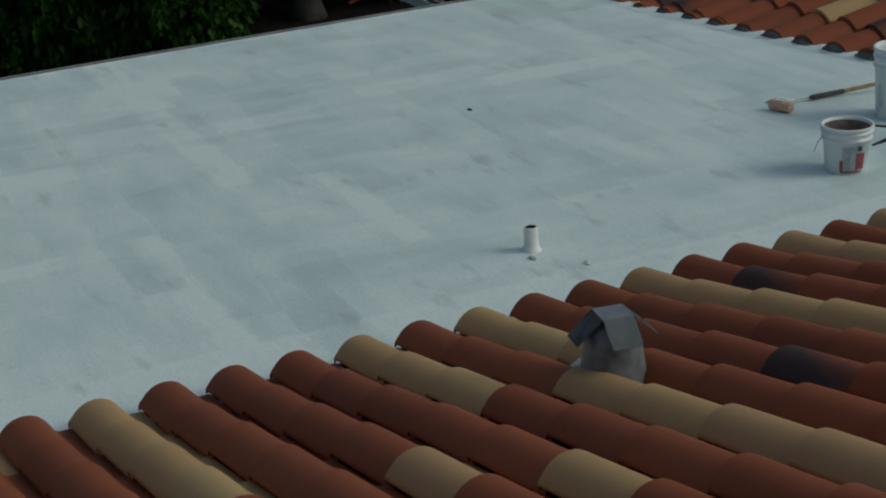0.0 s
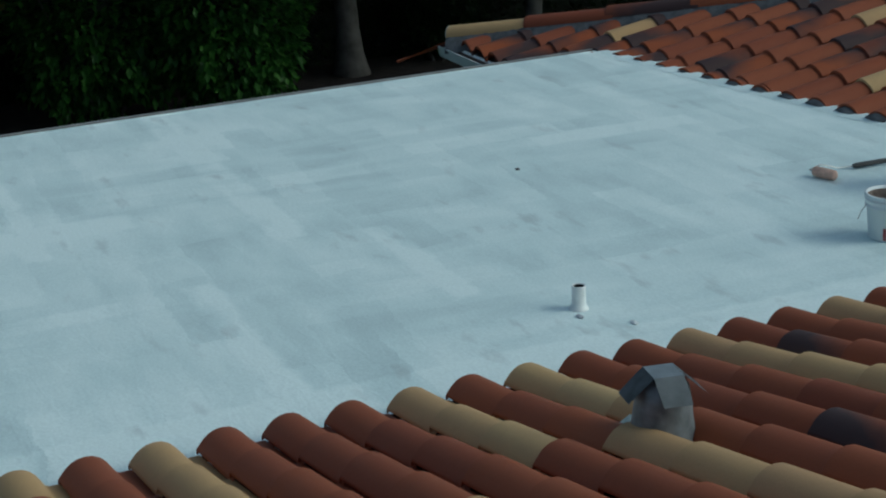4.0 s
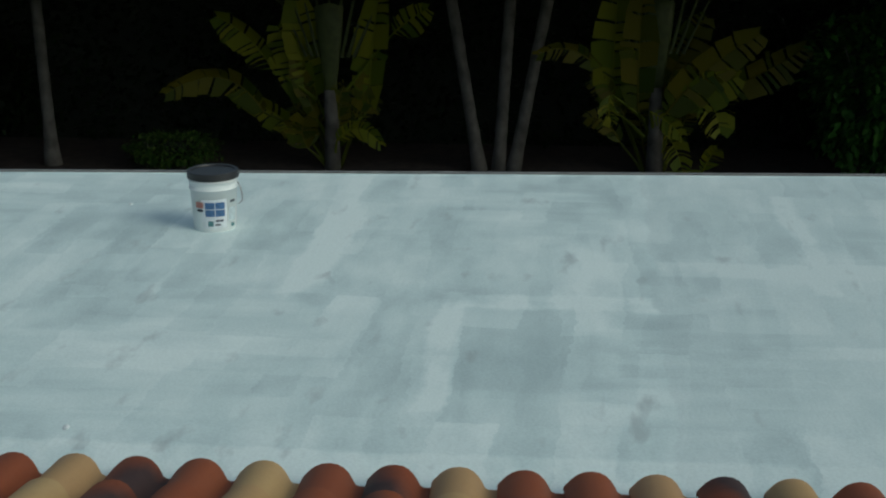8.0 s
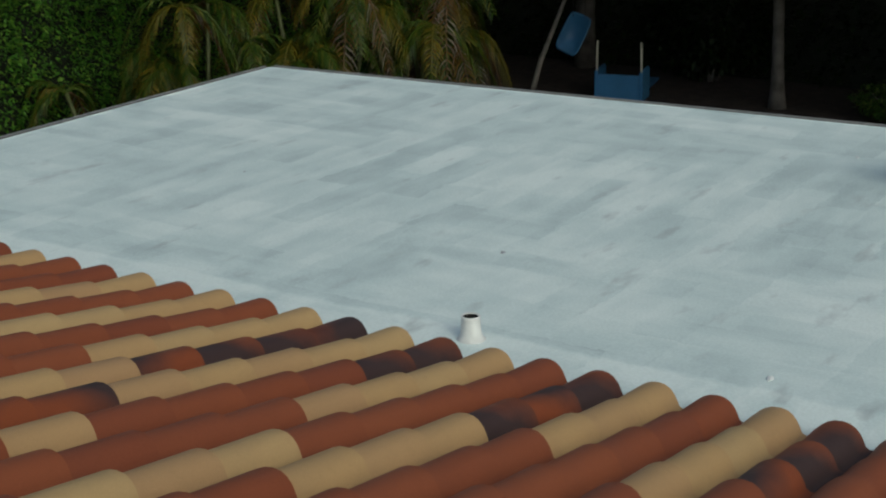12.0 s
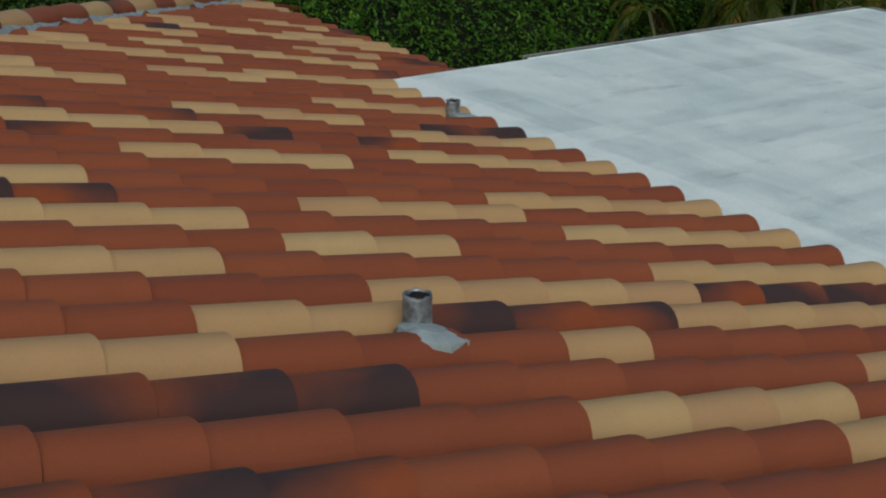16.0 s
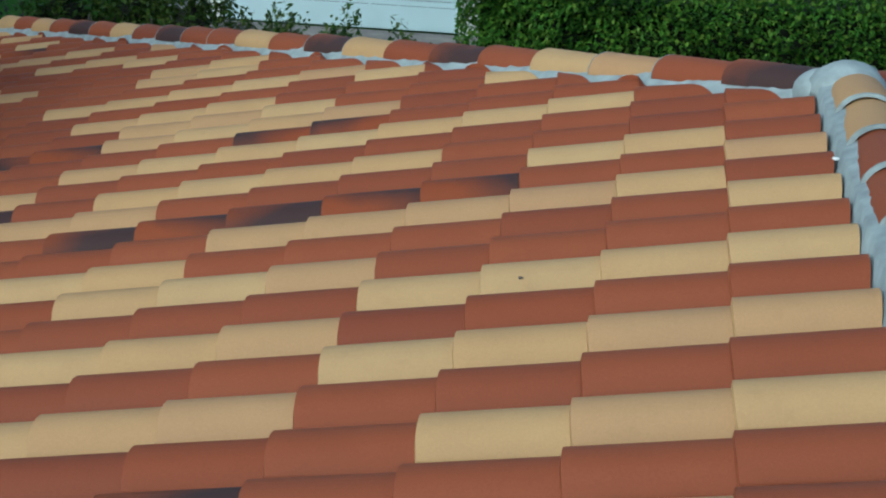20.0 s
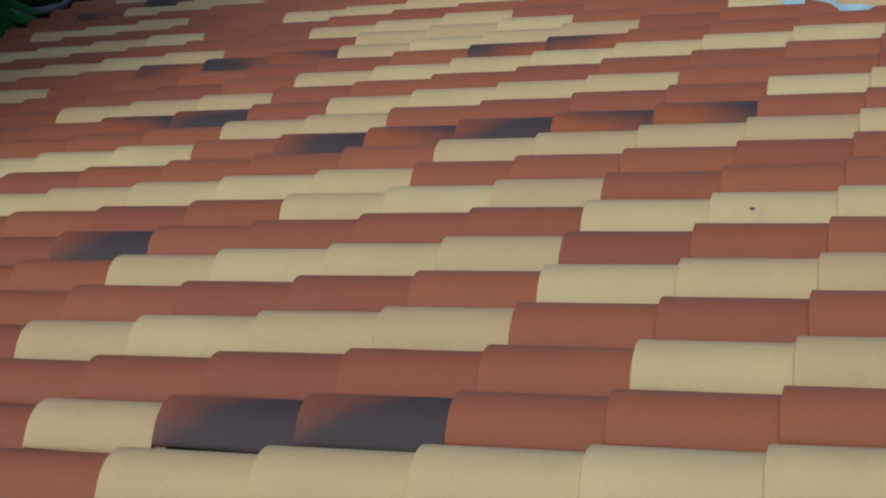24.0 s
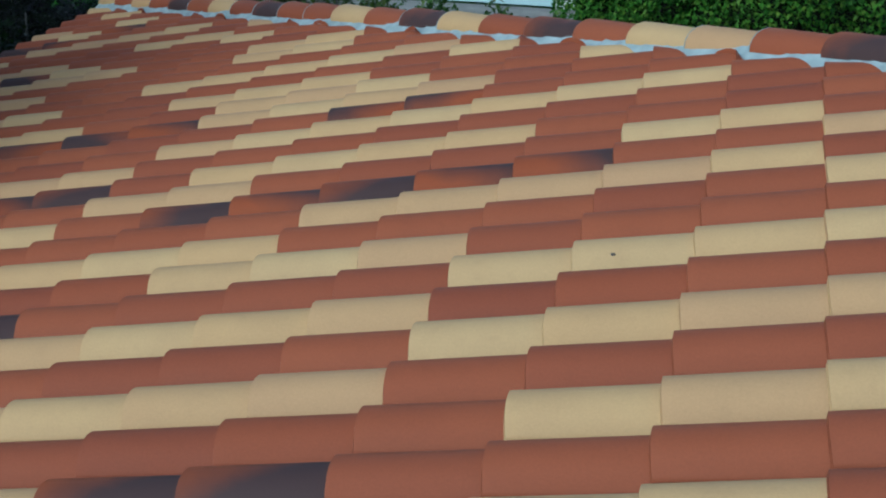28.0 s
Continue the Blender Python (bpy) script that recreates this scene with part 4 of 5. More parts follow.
# lidded pail: printed side looks towards the ridge
label_bars(body, R0, R1, H5, [
    (-8, 58, 0.028, 0.223, label_panel, "label_panel"),
    (-2, 22, 0.108, 0.153, label_blue, "printed_square"), (24, 48, 0.108, 0.153, label_blue, "printed_square"),
    (-2, 22, 0.158, 0.203, label_blue, "printed_square"), (24, 48, 0.158, 0.203, label_blue, "printed_square"),
    (52, 76, 0.163, 0.203, label_rust, "printed_square"), (54, 72, 0.138, 0.154, ink, "printed_bar"),
    (28, 42, 0.043, 0.078, label_teal, "printed_square"), (2, 22, 0.073, 0.086, ink, "printed_bar"), (10, 24, 0.048, 0.058, ink, "printed_bar"),
    (-36, -18, 0.193, 0.206, ink, "printed_bar"), (-40, -14, 0.068, 0.158, label_pale, "label_panel"), (-34, -22, 0.028, 0.053, label_teal, "printed_square")])
wire = tube([(0.0, R1 + 0.004, H5 * 0.8), (0.01, R1 + 0.03, H5 * 0.68), (0.03, R1 + 0.034, H5 * 0.52), (0.06, R1 + 0.018, H5 * 0.45), (0.11, R1 - 0.03, H5 * 0.44)], 0.0035, 6)
part("wire_handle", wire, wire_metal, root)

# tall pail: slanting dark strokes
strokes = []
rb, rt, hb = R0, R1 + 0.004, TALL
for i in range(10):
    a = -56 + i * 7.0
    strokes.append((a, a + (4.4 if i % 3 else 3.0), 0.178 - i * 0.0085, 0.226 - i * 0.0085, ink, "printed_bar"))
label_bars(body2, rb, rt, hb, strokes + [
    (30, 36, 0.245, 0.262, ink, "printed_bar"), (18, 22, 0.25, 0.26, ink, "printed_bar"), (11, 15, 0.25, 0.26, ink, "printed_bar"),
    (22, 30, 0.05, 0.07, label_rust, "printed_bar"), (-2, 18, 0.055, 0.064, label_grey, "printed_bar"),
    (62, 76, 0.08, 0.12, label_pink, "printed_bar"), (64, 74, 0.135, 0.14, label_grey, "printed_bar"), (64, 74, 0.15, 0.155, label_grey, "printed_bar"),
    (64, 74, 0.165, 0.17, label_grey, "printed_bar"), (64, 74, 0.18, 0.185, label_grey, "printed_bar"), (64, 74, 0.195, 0.2, label_grey, "printed_bar")])
for dz in (0.0, 0.078):
    bm = bmesh.new()
    rows = []
    for i in range(9):
        a = -radians(-58 + i * 9.0)
        z = 0.238 - 0.0108 * i - dz
        r = rb + (rt - rb) * z / hb + 0.004
        rows.append([bm.verts.new((r * math.cos(a), r * math.sin(a), z + q)) for q in (0, 0.007)])
    for p, q in zip(rows, rows[1:]):
        bm.faces.new((p[0], q[0], q[1], p[1]))
    part("printed_stripe", bm, ink, body2)
wire = tube([((rt + 0.003) * math.cos(radians(a)), (rt + 0.006) * math.sin(radians(a)), hb * 0.74 - 0.10 * math.sin(radians((a - 60) * 180 / 75)) ** 1) for a in range(60, 136, 8)], 0.003, 6)
part("wire_handle", wire, wire_metal, root2)

# short pail: red and grey label, wire handle with a black grip, a soiled rim
label_bars(body3, 0.105, 0.127, SHORT, [
    (-10, 4, 0.025, 0.145, label_grey, "printed_square"), (-27, -12, 0.025, 0.145, label_grey, "printed_square"),
    (-52, -29, 0.03, 0.115, label_red, "printed_square"), (5, 13, 0.025, 0.08, label_red, "printed_square"), (-46, 12, 0.012, 0.023, label_red, "printed_bar"),
    (-42, -30, 0.13, 0.155, ink, "printed_bar")])
grip = tube([(-0.02, 0.128, SHORT * 0.95), (-0.02, 0.20, SHORT * 0.93), (0.0, 0.232, SHORT * 0.84), (0.05, 0.20, SHORT * 0.74), (0.09, 0.13, SHORT * 0.66)], [0.006, 0.007, 0.011, 0.011, 0.006], 8)
part("handle_grip", grip, black_plastic, root3, "black plastic grip")
part("wire_handle", tube([(0.05, -0.118, SHORT * 0.76), (0.05, -0.142, SHORT * 0.62), (0.04, -0.158, SHORT * 0.42)], 0.003, 6), wire_metal, root3)

# ---- paint roller on its pole ----
roller = thing("paint_roller", label="paint roller with pinkish nap, black grip and long wooden pole", category="paint roller")
ra, rb_ = Vector(ROLLER_A), Vector(ROLLER_B)
d = (rb_ - ra).normalized()
ends = [ra, ra + d * 0.012, rb_ - d * 0.012, rb_]
part("nap", tube(ends, [0.02, 0.031, 0.031, 0.02], 18), roller_nap, roller, "pinkish worn roller nap", smooth=True)
part("cage_wire", tube([ra, ra - d * 0.03, ra - d * 0.03 + Vector((0.0, -0.08, 0.02)), Vector(GRIP_A) + Vector((0.01, 0.10, 0.0)), Vector(GRIP_A)], 0.004, 6), wire_metal, roller)
part("grip", tube([GRIP_A, Vector(GRIP_A).lerp(Vector(GRIP_B), 0.1), GRIP_B], [0.012, 0.017, 0.015], 10), black_plastic, roller, "black rubber grip")
part("pole", tube([GRIP_B, Vector(GRIP_B).lerp(Vector(POLE_END), 0.5), POLE_END], 0.0125, 10), wood, roller, "varnished wooden pole")

# ---- sheet-metal hood on the tile slope ----
hx, hy, hz = HOOD
hood = thing("vent_hood", (hx, hy, hz), radians(-10), label="grey folded sheet-metal vent hood on a mortared collar", category="roof vent")
bm = lathe([(0.14, -0.09), (0.125, -0.05), (0.11, 0.0), (0.102, 0.05), (0.098, 0.11), (0.085, 0.16), (0.05, 0.185)], 24)
for v in bm.verts:
    v.co *= 1 + 0.07 * noise.noise(v.co * 14)
part("collar", bm, lead, hood, "lead collar smeared with mortar", smooth=True)
bm = bmesh.new()
pts = [bm.verts.new((0.15 * math.cos(a) * q + 0.02, 0.16 * math.sin(a) * q - 0.03, -0.04 + 0.012 * k + 0.012 * math.sin(3 * a))) for k, q in enumerate((1.2, 0.8)) for a in [2 * math.pi * i / 14 for i in range(14)]]
for i in range(14):
    j = (i + 1) % 14
    bm.faces.new((pts[i], pts[j], pts[14 + j], pts[14 + i]))
bm.faces.new(pts[14:])
part("mortar_patch", bm, mortar, hood, "smeared grey mortar")
# solid black block in place of the shade under the hood
part("throat", box(-0.045, 0.045, -0.045, 0.045, 0.12, 0.2), black_void, hood, "black block painted as the throat's inner shade")
q = 0.054
part("cap_plate", box(-q, q, -q, q, 0.205, 0.209, 0.001), lit_flap_metal, hood)
for k in range(4):
    bm = bmesh.new()
    run, fall = 0.088, 0.082 if k % 2 else 0.07
    vs = [bm.verts.new(c) for c in ((q, -q, 0.209), (q, q, 0.209), (q + run, q * 0.95, 0.209 - fall), (q + run, -q * 0.95, 0.209 - fall))]
    bm.faces.new(vs)
    bmesh.ops.solidify(bm, geom=bm.faces[:], thickness=0.003)
    # flaps alternate paler and duller metal, painting in how light falls on them
    ob = part("flap", bm, lead if k % 2 else lit_flap_metal, hood)
    ob.matrix_local = Matrix.Rotation(k * math.pi / 2, 4, "Z")

# mortar at the feet of the pipes that stand in the tiles
for (x, y), rx, ry in (((-3.05, 4.185), 0.088, 0.085), ((-0.11, 7.90), 0.09, 0.10)):
    rg = random.Random(int(abs(x) * 100))
    bm = bmesh.new()
    n = 16
    ring0, ring1 = [], []
    for i in range(n):
        a = 2 * math.pi * i / n
        k = 1 + rg.uniform(-0.22, 0.22)
        for ring, s in ((ring0, 1.0), (ring1, 0.45)):
            xx, yy = x + rx * s * k * math.copysign(abs(math.cos(a)) ** 0.6, math.cos(a)), y + ry * s * k * math.sin(a)
            ring.append(bm.verts.new((xx, yy, slope_z("B", xx, yy) + (0.096 if s == 1.0 else 0.113))))
    for i in range(n):
        j = (i + 1) % n
        bm.faces.new((ring0[i], ring0[j], ring1[j], ring1[i]))
    bm.faces.new(ring1)
    res = bmesh.ops.extrude_face_region(bm, geom=bm.faces[:])
    bmesh.ops.translate(bm, vec=(0, 0, -0.09), verts=[v for v in res["geom"] if isinstance(v, bmesh.types.BMVert)])
    bmesh.ops.recalc_face_normals(bm, faces=bm.faces[:])
    tagged(mesh_object("mortar_patch", bm, pale_mortar), "smear of pale grey mortar at a vent pipe", "mortar patch")

# ---- mortar plugs where the wing's tiles end on the flat roof ----
plugs = thing("eave_closure", label="dark mortar plugs closing the tile ends on the flat roof", category="mortar", kind="structure")
pm = bmesh.new()
rg = random.Random(8)
front, back = [], []
for i in range(13):
    t = math.pi * i / 12
    k = 1 + 0.05 * noise.noise(Vector((i * 0.7, 0, 0)))
    front.append(pm.verts.new((0.108 * k * math.cos(t), 0.045, 0.085 * k * math.sin(t) - 0.004)))
    back.append(pm.verts.new((0.112 * math.cos(t), -0.05, 0.092 * math.sin(t))))
for i in range(12):
    pm.faces.new((front[i], front[i + 1], back[i + 1], back[i])).smooth = True
top = pm.verts.new((0.0, 0.058, 0.034))
for i in range(12):
    pm.faces.new((front[i + 1], front[i], top)).smooth = True
low = [pm.verts.new((x, y, -0.07)) for x, y in ((0.11, 0.06), (-0.11, 0.06))]
pm.faces.new((front[0], low[0], top))
pm.faces.new((low[1], front[12], top))
pm.faces.new((low[0], low[1], top))
bmesh.ops.recalc_face_normals(pm, faces=pm.faces[:])
plug_me = bpy.data.meshes.new("mortar_plug")
pm.to_mesh(plug_me)
pm.free()
plug_me.materials.append(weathered_mortar)
for r in range(-3, 27):
    x = D_X0 + r * W * D_SIZE
    if 0.2 < x < FAR_A[0] - 0.05:
        y = D_LINE[0] + (x - D_LINE[1]) * D_LINE[2] + 0.012
        ob = new("mortar_plug", plug_me)
        ob.parent = plugs
        ob.matrix_world = Matrix.Translation((x, y, slope_z("D", x, y) + 0.02)) @ Matrix.Rotation(rg.uniform(-0.1, 0.1) + 0.128, 4, "Z") @ Matrix.Diagonal((1, 1, rg.uniform(0.92, 1.04), 1))
bm = bmesh.new()
prev = None
for k in range(120):
    x = 0.25 + (FAR_A[0] - 0.3) * k / 119
    y = D_LINE[0] + (x - D_LINE[1]) * D_LINE[2]
    row = [bm.verts.new((x, y - 0.05, flat_z(x, y) + 0.012)), bm.verts.new((x, y + 0.05 + rg.uniform(-0.008, 0.008), flat_z(x, y) + 0.010)), bm.verts.new((x, y + 0.12 + rg.uniform(-0.02, 0.02), flat_z(x, y) + 0.002))]
    if prev:
        bm.faces.new((prev[0], row[0], row[1], prev[1]))
        bm.faces.new((prev[1], row[1], row[2], prev[2]))
    prev = row
bmesh.ops.recalc_face_normals(bm, faces=bm.faces[:])
part("coating_fillet", bm, coating, plugs, "white coating turned up at the tiles")

# box gutter under the wing's outer eave
gut = thing("gutter", label="white metal box gutter under the wing's eave", category="gutter")
bm = bmesh.new()
gx0, gx1, gy0, gz0 = FAR_A[0] + 0.12, D_HIP + 0.08, D_EAVE - 0.01, D_Z - 0.1
sec = [(gy0, gz0), (gy0, gz0 - 0.11), (gy0 + 0.09, gz0 - 0.11), (gy0 + 0.13, gz0), (gy0 + 0.12, gz0), (gy0 + 0.085, gz0 - 0.1), (gy0 + 0.008, gz0 - 0.1), (gy0 + 0.008, gz0)]
a = [bm.verts.new((gx0, y, z)) for y, z in sec]
b = [bm.verts.new((gx1, y, z)) for y, z in sec]
for i in range(len(sec)):
    j = (i + 1) % len(sec)
    bm.faces.new((a[i], a[j], b[j], b[i]))
bm.faces.new((b[0], b[1], b[2], b[3]))
bmesh.ops.recalc_face_normals(bm, faces=bm.faces[:])
part("trough", bm, white_plastic, gut)

# ---- specks and scraps ----
for (x, y), s, mat, lab in (((3.03, -3.81), 0.025, fascia_paint, "small dark scrap lying on the white roof"), ((0.53, 2.83), 0.03, white_plastic, "small white scrap lying on the flat roof"),
                            ((4.5, 3.71), 0.025, white_plastic, "small white scrap lying on the flat roof"), ((1.51, 4.74), 0.022, label_grey, "small grey blister on the flat roof"),
                            ((0.41, -3.11), 0.032, white_paint, "small white lump of coating on the roof"), ((0.6, -2.93), 0.03, label_grey, "small grey scrap by the vent pipe"),
                            ((2.18, 7.11), 0.011, label_grey, "small grey scrap lying on the white roof")):
    bm = bmesh.new()
    bmesh.ops.create_icosphere(bm, subdivisions=1, radius=s)
    for v in bm.verts:
        v.co = Vector((v.co.x, v.co.y * 0.6, max(0, v.co.z) * 0.5)) * (1 + 0.4 * noise.noise(v.co * 60))
    ob = mesh_object("scrap", bm, mat)
    ob.location = (x, y, flat_z(x, y))
    tagged(ob, lab, "scrap")
for plane, (x, y), s, mat, lab in (("B", (-4.615, 4.975), 0.018, white_plastic, "white fleck of paint on a roof tile"), ("C", (-6.0, 5.26), 0.009, fascia_paint, "small dark speck on a cream tile"),
                                   ("C", (-5.057, 6.04), 0.014, white_plastic, "white fleck of paint on a roof tile")):
    bm = bmesh.new()
    bmesh.ops.create_icosphere(bm, subdivisions=1, radius=s)
    ob = mesh_object("paint_fleck", bm, mat)
    ob.location = (x, y, slope_z(plane, x, y) + CREST - 0.004)
    ob.scale = (1, 1.2, 0.4)
    tagged(ob, lab, "paint fleck")

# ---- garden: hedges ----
# this hedge's shade sits mostly in its darkened leaf colour
hedge("garden_hedge", 18.7, 21.5, -34, 16.0, 5.0, shade_painted_leaf, 21, 60000, 0.13, "tall dense dark green garden hedge in shade", faces=("x0",))
hedge("boundary_hedge", -7.68, 25.0, 16.5, 18.3, 2.9, hedge_leaf, 22, 190000, 0.066, "tall clipped green boundary hedge", faces=("y0", "y0", "y0", "top"))


def shrub(name, at, rx, ry, rz, count, size, mat, seed, label, category="shrub", stems=5):
    root = thing(name, at, label=label, category=category)
    rg = random.Random(seed)
    bm = bmesh.new()
    for _ in range(stems):
        a = rg.uniform(0, 6.28)
        tube([(0.1 * math.cos(a), 0.1 * math.sin(a), 0), (rx * 0.4 * math.cos(a), ry * 0.4 * math.sin(a), rz * 0.8), (rx * 0.7 * math.cos(a), ry * 0.7 * math.sin(a), rz * 1.5)], [0.03, 0.02, 0.008], 6, bm)
    part("stem", bm, bark, root)
    # dark solid core paints the shade seen between the leaves
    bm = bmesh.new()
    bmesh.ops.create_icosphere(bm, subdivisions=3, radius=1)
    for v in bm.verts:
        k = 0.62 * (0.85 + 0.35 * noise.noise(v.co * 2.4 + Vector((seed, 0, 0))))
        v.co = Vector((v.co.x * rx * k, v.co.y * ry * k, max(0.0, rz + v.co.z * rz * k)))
    part("shade_core", bm, inner_shade, root, smooth=True)

    def spot(rg2):
        while True:
            u = Vector((rg2.gauss(0, 1), rg2.gauss(0, 1), rg2.gauss(0, 1))).normalized()
            k = rg2.uniform(0.68, 1.02) * (0.85 + 0.35 * noise.noise(u * 2.4 + Vector((seed, 0, 0))))
            p = Vector((u.x * rx * k, u.y * ry * k, rz + u.z * rz * k))
            if p.z > 0.03:
                return p, u

    ob = leaf_cloud("foliage", count, spot, size, mat, seed)
    ob.parent = root
    return root


shrub("low_shrub", (16.9, 6.85, 0), 0.5, 0.85, 0.33, 2600, 0.07, low_leaf, 31, "low clipped shrub with small olive leaves", stems=4)
shrub("leafy_bush", (18.3, -3.4, 0), 0.8, 1.6, 1.5, 7000, 0.13, shade_painted_leaf, 32, "dark leafy bush in the garden shade")
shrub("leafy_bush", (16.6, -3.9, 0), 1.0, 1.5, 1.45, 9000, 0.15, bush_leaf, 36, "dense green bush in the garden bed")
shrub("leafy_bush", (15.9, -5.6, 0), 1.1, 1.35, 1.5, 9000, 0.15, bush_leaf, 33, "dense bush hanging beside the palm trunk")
shrub("leafy_bush", (18.4, 10.5, 0), 0.6, 1.3, 1.0, 4500, 0.13, shade_painted_leaf, 34, "dark leafy bush in the garden shade")
shrub("leafy_bush", (18.2, -9.8, 0), 0.6, 0.9, 0.9, 8000, 0.12, shade_painted_leaf, 35, "dark leafy bush behind the wing roof")

# ---- palms ----


def palm_trunk(name, at, lean, r0, r1, h, label, skirt=False, seed=1):
    root = thing(name, at, label=label, category="palm")
    n = 22
    pts, rad = [], []
    for i in range(n + 1):
        f = i / n
        pts.append((lean[0] * f, lean[1] * f, h * f))
        rad.append(r1 + (r0 - r1) * math.exp(-f * h / 0.35) + (0.006 if i % 2 else 0.0))
    part("trunk", tube(pts, rad, 16), bark, root, "ringed grey trunk", smooth=True)
    rg = random.Random(seed)
    if skirt:
        bm = bmesh.new()
        for i in range(70):
            a, z = rg.uniform(0, 6.28), rg.uniform(1.75, 2.6)
            c, s = math.cos(a), math.sin(a)
            q = Vector((c * r1, s * r1, z))
            tip = q + Vector((c * 0.22, s * 0.22, -rg.uniform(0.15, 0.5)))
            w = Vector((-s, c, 0)) * 0.035
            vs = [bm.verts.new(p) for p in (q + w, q - w, tip - w * 0.3, tip + w * 0.3)]
            bm.faces.new(vs)
        part("leaf_skirt", bm, bark, root, "ragged brown leaf bases")
    # crown high above the view
    for i in range(9):
        a = i * 0.7 + rg.uniform(-0.2, 0.2)
        frond(root, Vector((lean[0], lean[1], h)), a, 2.0, 0.9, palm_leaf, rg, leaf=0.45)
    return root


def frond(root, base, heading, length, rise, mat, rg, leaf=0.35, n=26, droop=1.0, name="frond", hang=0.0):
    """One arching feather leaf with its leaflets."""
    bm = bmesh.new()
    c, s = math.cos(heading), math.sin(heading)
    side = Vector((-s, c, 0))
    pts = []
    for i in range(9):
        f = i / 8
        pts.append(base + Vector((c, s, 0)) * (length * (f - 0.18 * f * f)) + Vector((0, 0, rise * f * 1.6 - droop * length * 0.55 * f * f * 1.35)))
    tube(pts, [0.016 * (1 - 0.8 * i / 8) + 0.003 for i in range(9)], 5, bm)
    for k in range(n):
        f = 0.14 + 0.86 * k / (n - 1)
        i = min(int(f * 8), 7)
        p = pts[i].lerp(pts[i + 1], f * 8 - i)
        d = (pts[i + 1] - pts[i]).normalized()
        ln = leaf * (0.55 + 0.9 * math.sin(math.pi * min(0.96, f * 0.9 + 0.08))) * rg.uniform(0.85, 1.1)
        for sg in (-1, 1):
            q = (d * 0.75 + side * sg * 0.85 + Vector((0, 0, rg.uniform(-0.05, 0.25) - hang))).normalized()
            m1 = p + q * ln * 0.5
            tip = p + q * ln + Vector((0, 0, -ln * (rg.uniform(0.2, 0.5) + hang * 0.4)))
            w = d * 0.017
            vs = [bm.verts.new(v) for v in (p - w * 0.5, p + w * 0.5, m1 + w, tip, m1 - w)]
            bm.faces.new((vs[0], vs[1], vs[2], vs[4]))
            bm.faces.new((vs[4], vs[2], vs[3]))
    return part(name, bm, mat, root)


def unseen_shade_tree(at, reach, wide, base, seed, label, toward=-1.0, leaves=4200):
    """An unseen spreading tree, added so its low crown towards the house shades planting."""
    tall = thing("unseen_shade_tree", at, label=label, category="tree", group="shade trees round the garden")
    part("trunk", tube([(0, 0, 0), (0.1 * toward, 0.1, 2.0), (reach * 0.15 * toward, 0.2, base + 0.6), (reach * 0.4 * toward, 0.0, base + 1.2)], [0.2, 0.17, 0.12, 0.06], 10), bark, tall, smooth=True)

    def crown_spot(r):
        f = r.random()
        return Vector((toward * (reach * f - 0.5), r.uniform(-wide, wide), base + 0.11 * reach * f + abs(r.gauss(0, 0.7)))), Vector((0, 0, 1))

    ob = leaf_cloud("crown", leaves, crown_spot, 0.4, shade_painted_leaf, seed)
    ob.parent = tall


# crowns kept above the view, added to block light from planting and eave
for i, cy in enumerate((-17.0, -12.0, -7.0, -2.0, 3.0, 8.0, 13.0)):
    unseen_shade_tree((19.9, cy, 0), 7.9, 2.9, 2.72, 90 + i, "unseen tall tree added to shade the garden bed", leaves=3000)
unseen_shade_tree((16.6, 17.5, 0), 8.4, 4.2, 2.75, 97, "unseen tree added to shade the boundary hedge and palms", leaves=9500)
unseen_shade_tree((-17.6, 6.6, 0), 7.3, 2.4, 3.4, 98, "unseen tree added to shade the eave and its shrubs", 1.0, leaves=4200)
unseen_shade_tree((-19.2, 13.2, 0), 6.4, 2.6, 3.3, 99, "unseen tree added to shade the shrubs beyond the roof", 1.0)
palm_trunk("palm_tree", (18.0, -8.15, 0), (0.15, 0.1, 0), 0.34, 0.175, 4.2, "palm with a flared grey trunk in mulch", skirt=True, seed=3)
palm_trunk("palm_tree", (18.0, -11.46, 0), (-0.1, -0.2, 0), 0.2, 0.135, 4.5, "palm with a straight grey trunk behind the wing roof", seed=4)
palm_trunk("palm_tree", (17.1, 2.17, 0), (0.0, 0.75, 0), 0.13, 0.085, 4.6, "slender grey palm trunk leaning out of a clump of three", seed=5)
palm_trunk("palm_tree", (17.1, 1.89, 0), (0.1, -0.3, 0), 0.12, 0.085, 4.8, "slender grey palm trunk in a clump of three", seed=6)
palm_trunk("palm_tree", (17.1, 1.67, 0), (0.0, -0.85, 0), 0.12, 0.085, 4.5, "slender grey palm trunk leaning out of a clump of three", seed=7)
palm_trunk("palm_tree", (17.0, 8.8, 0), (0.05, 0.15, 0), 0.15, 0.085, 4.4, "slender grey palm trunk in the mulch bed", seed=8)


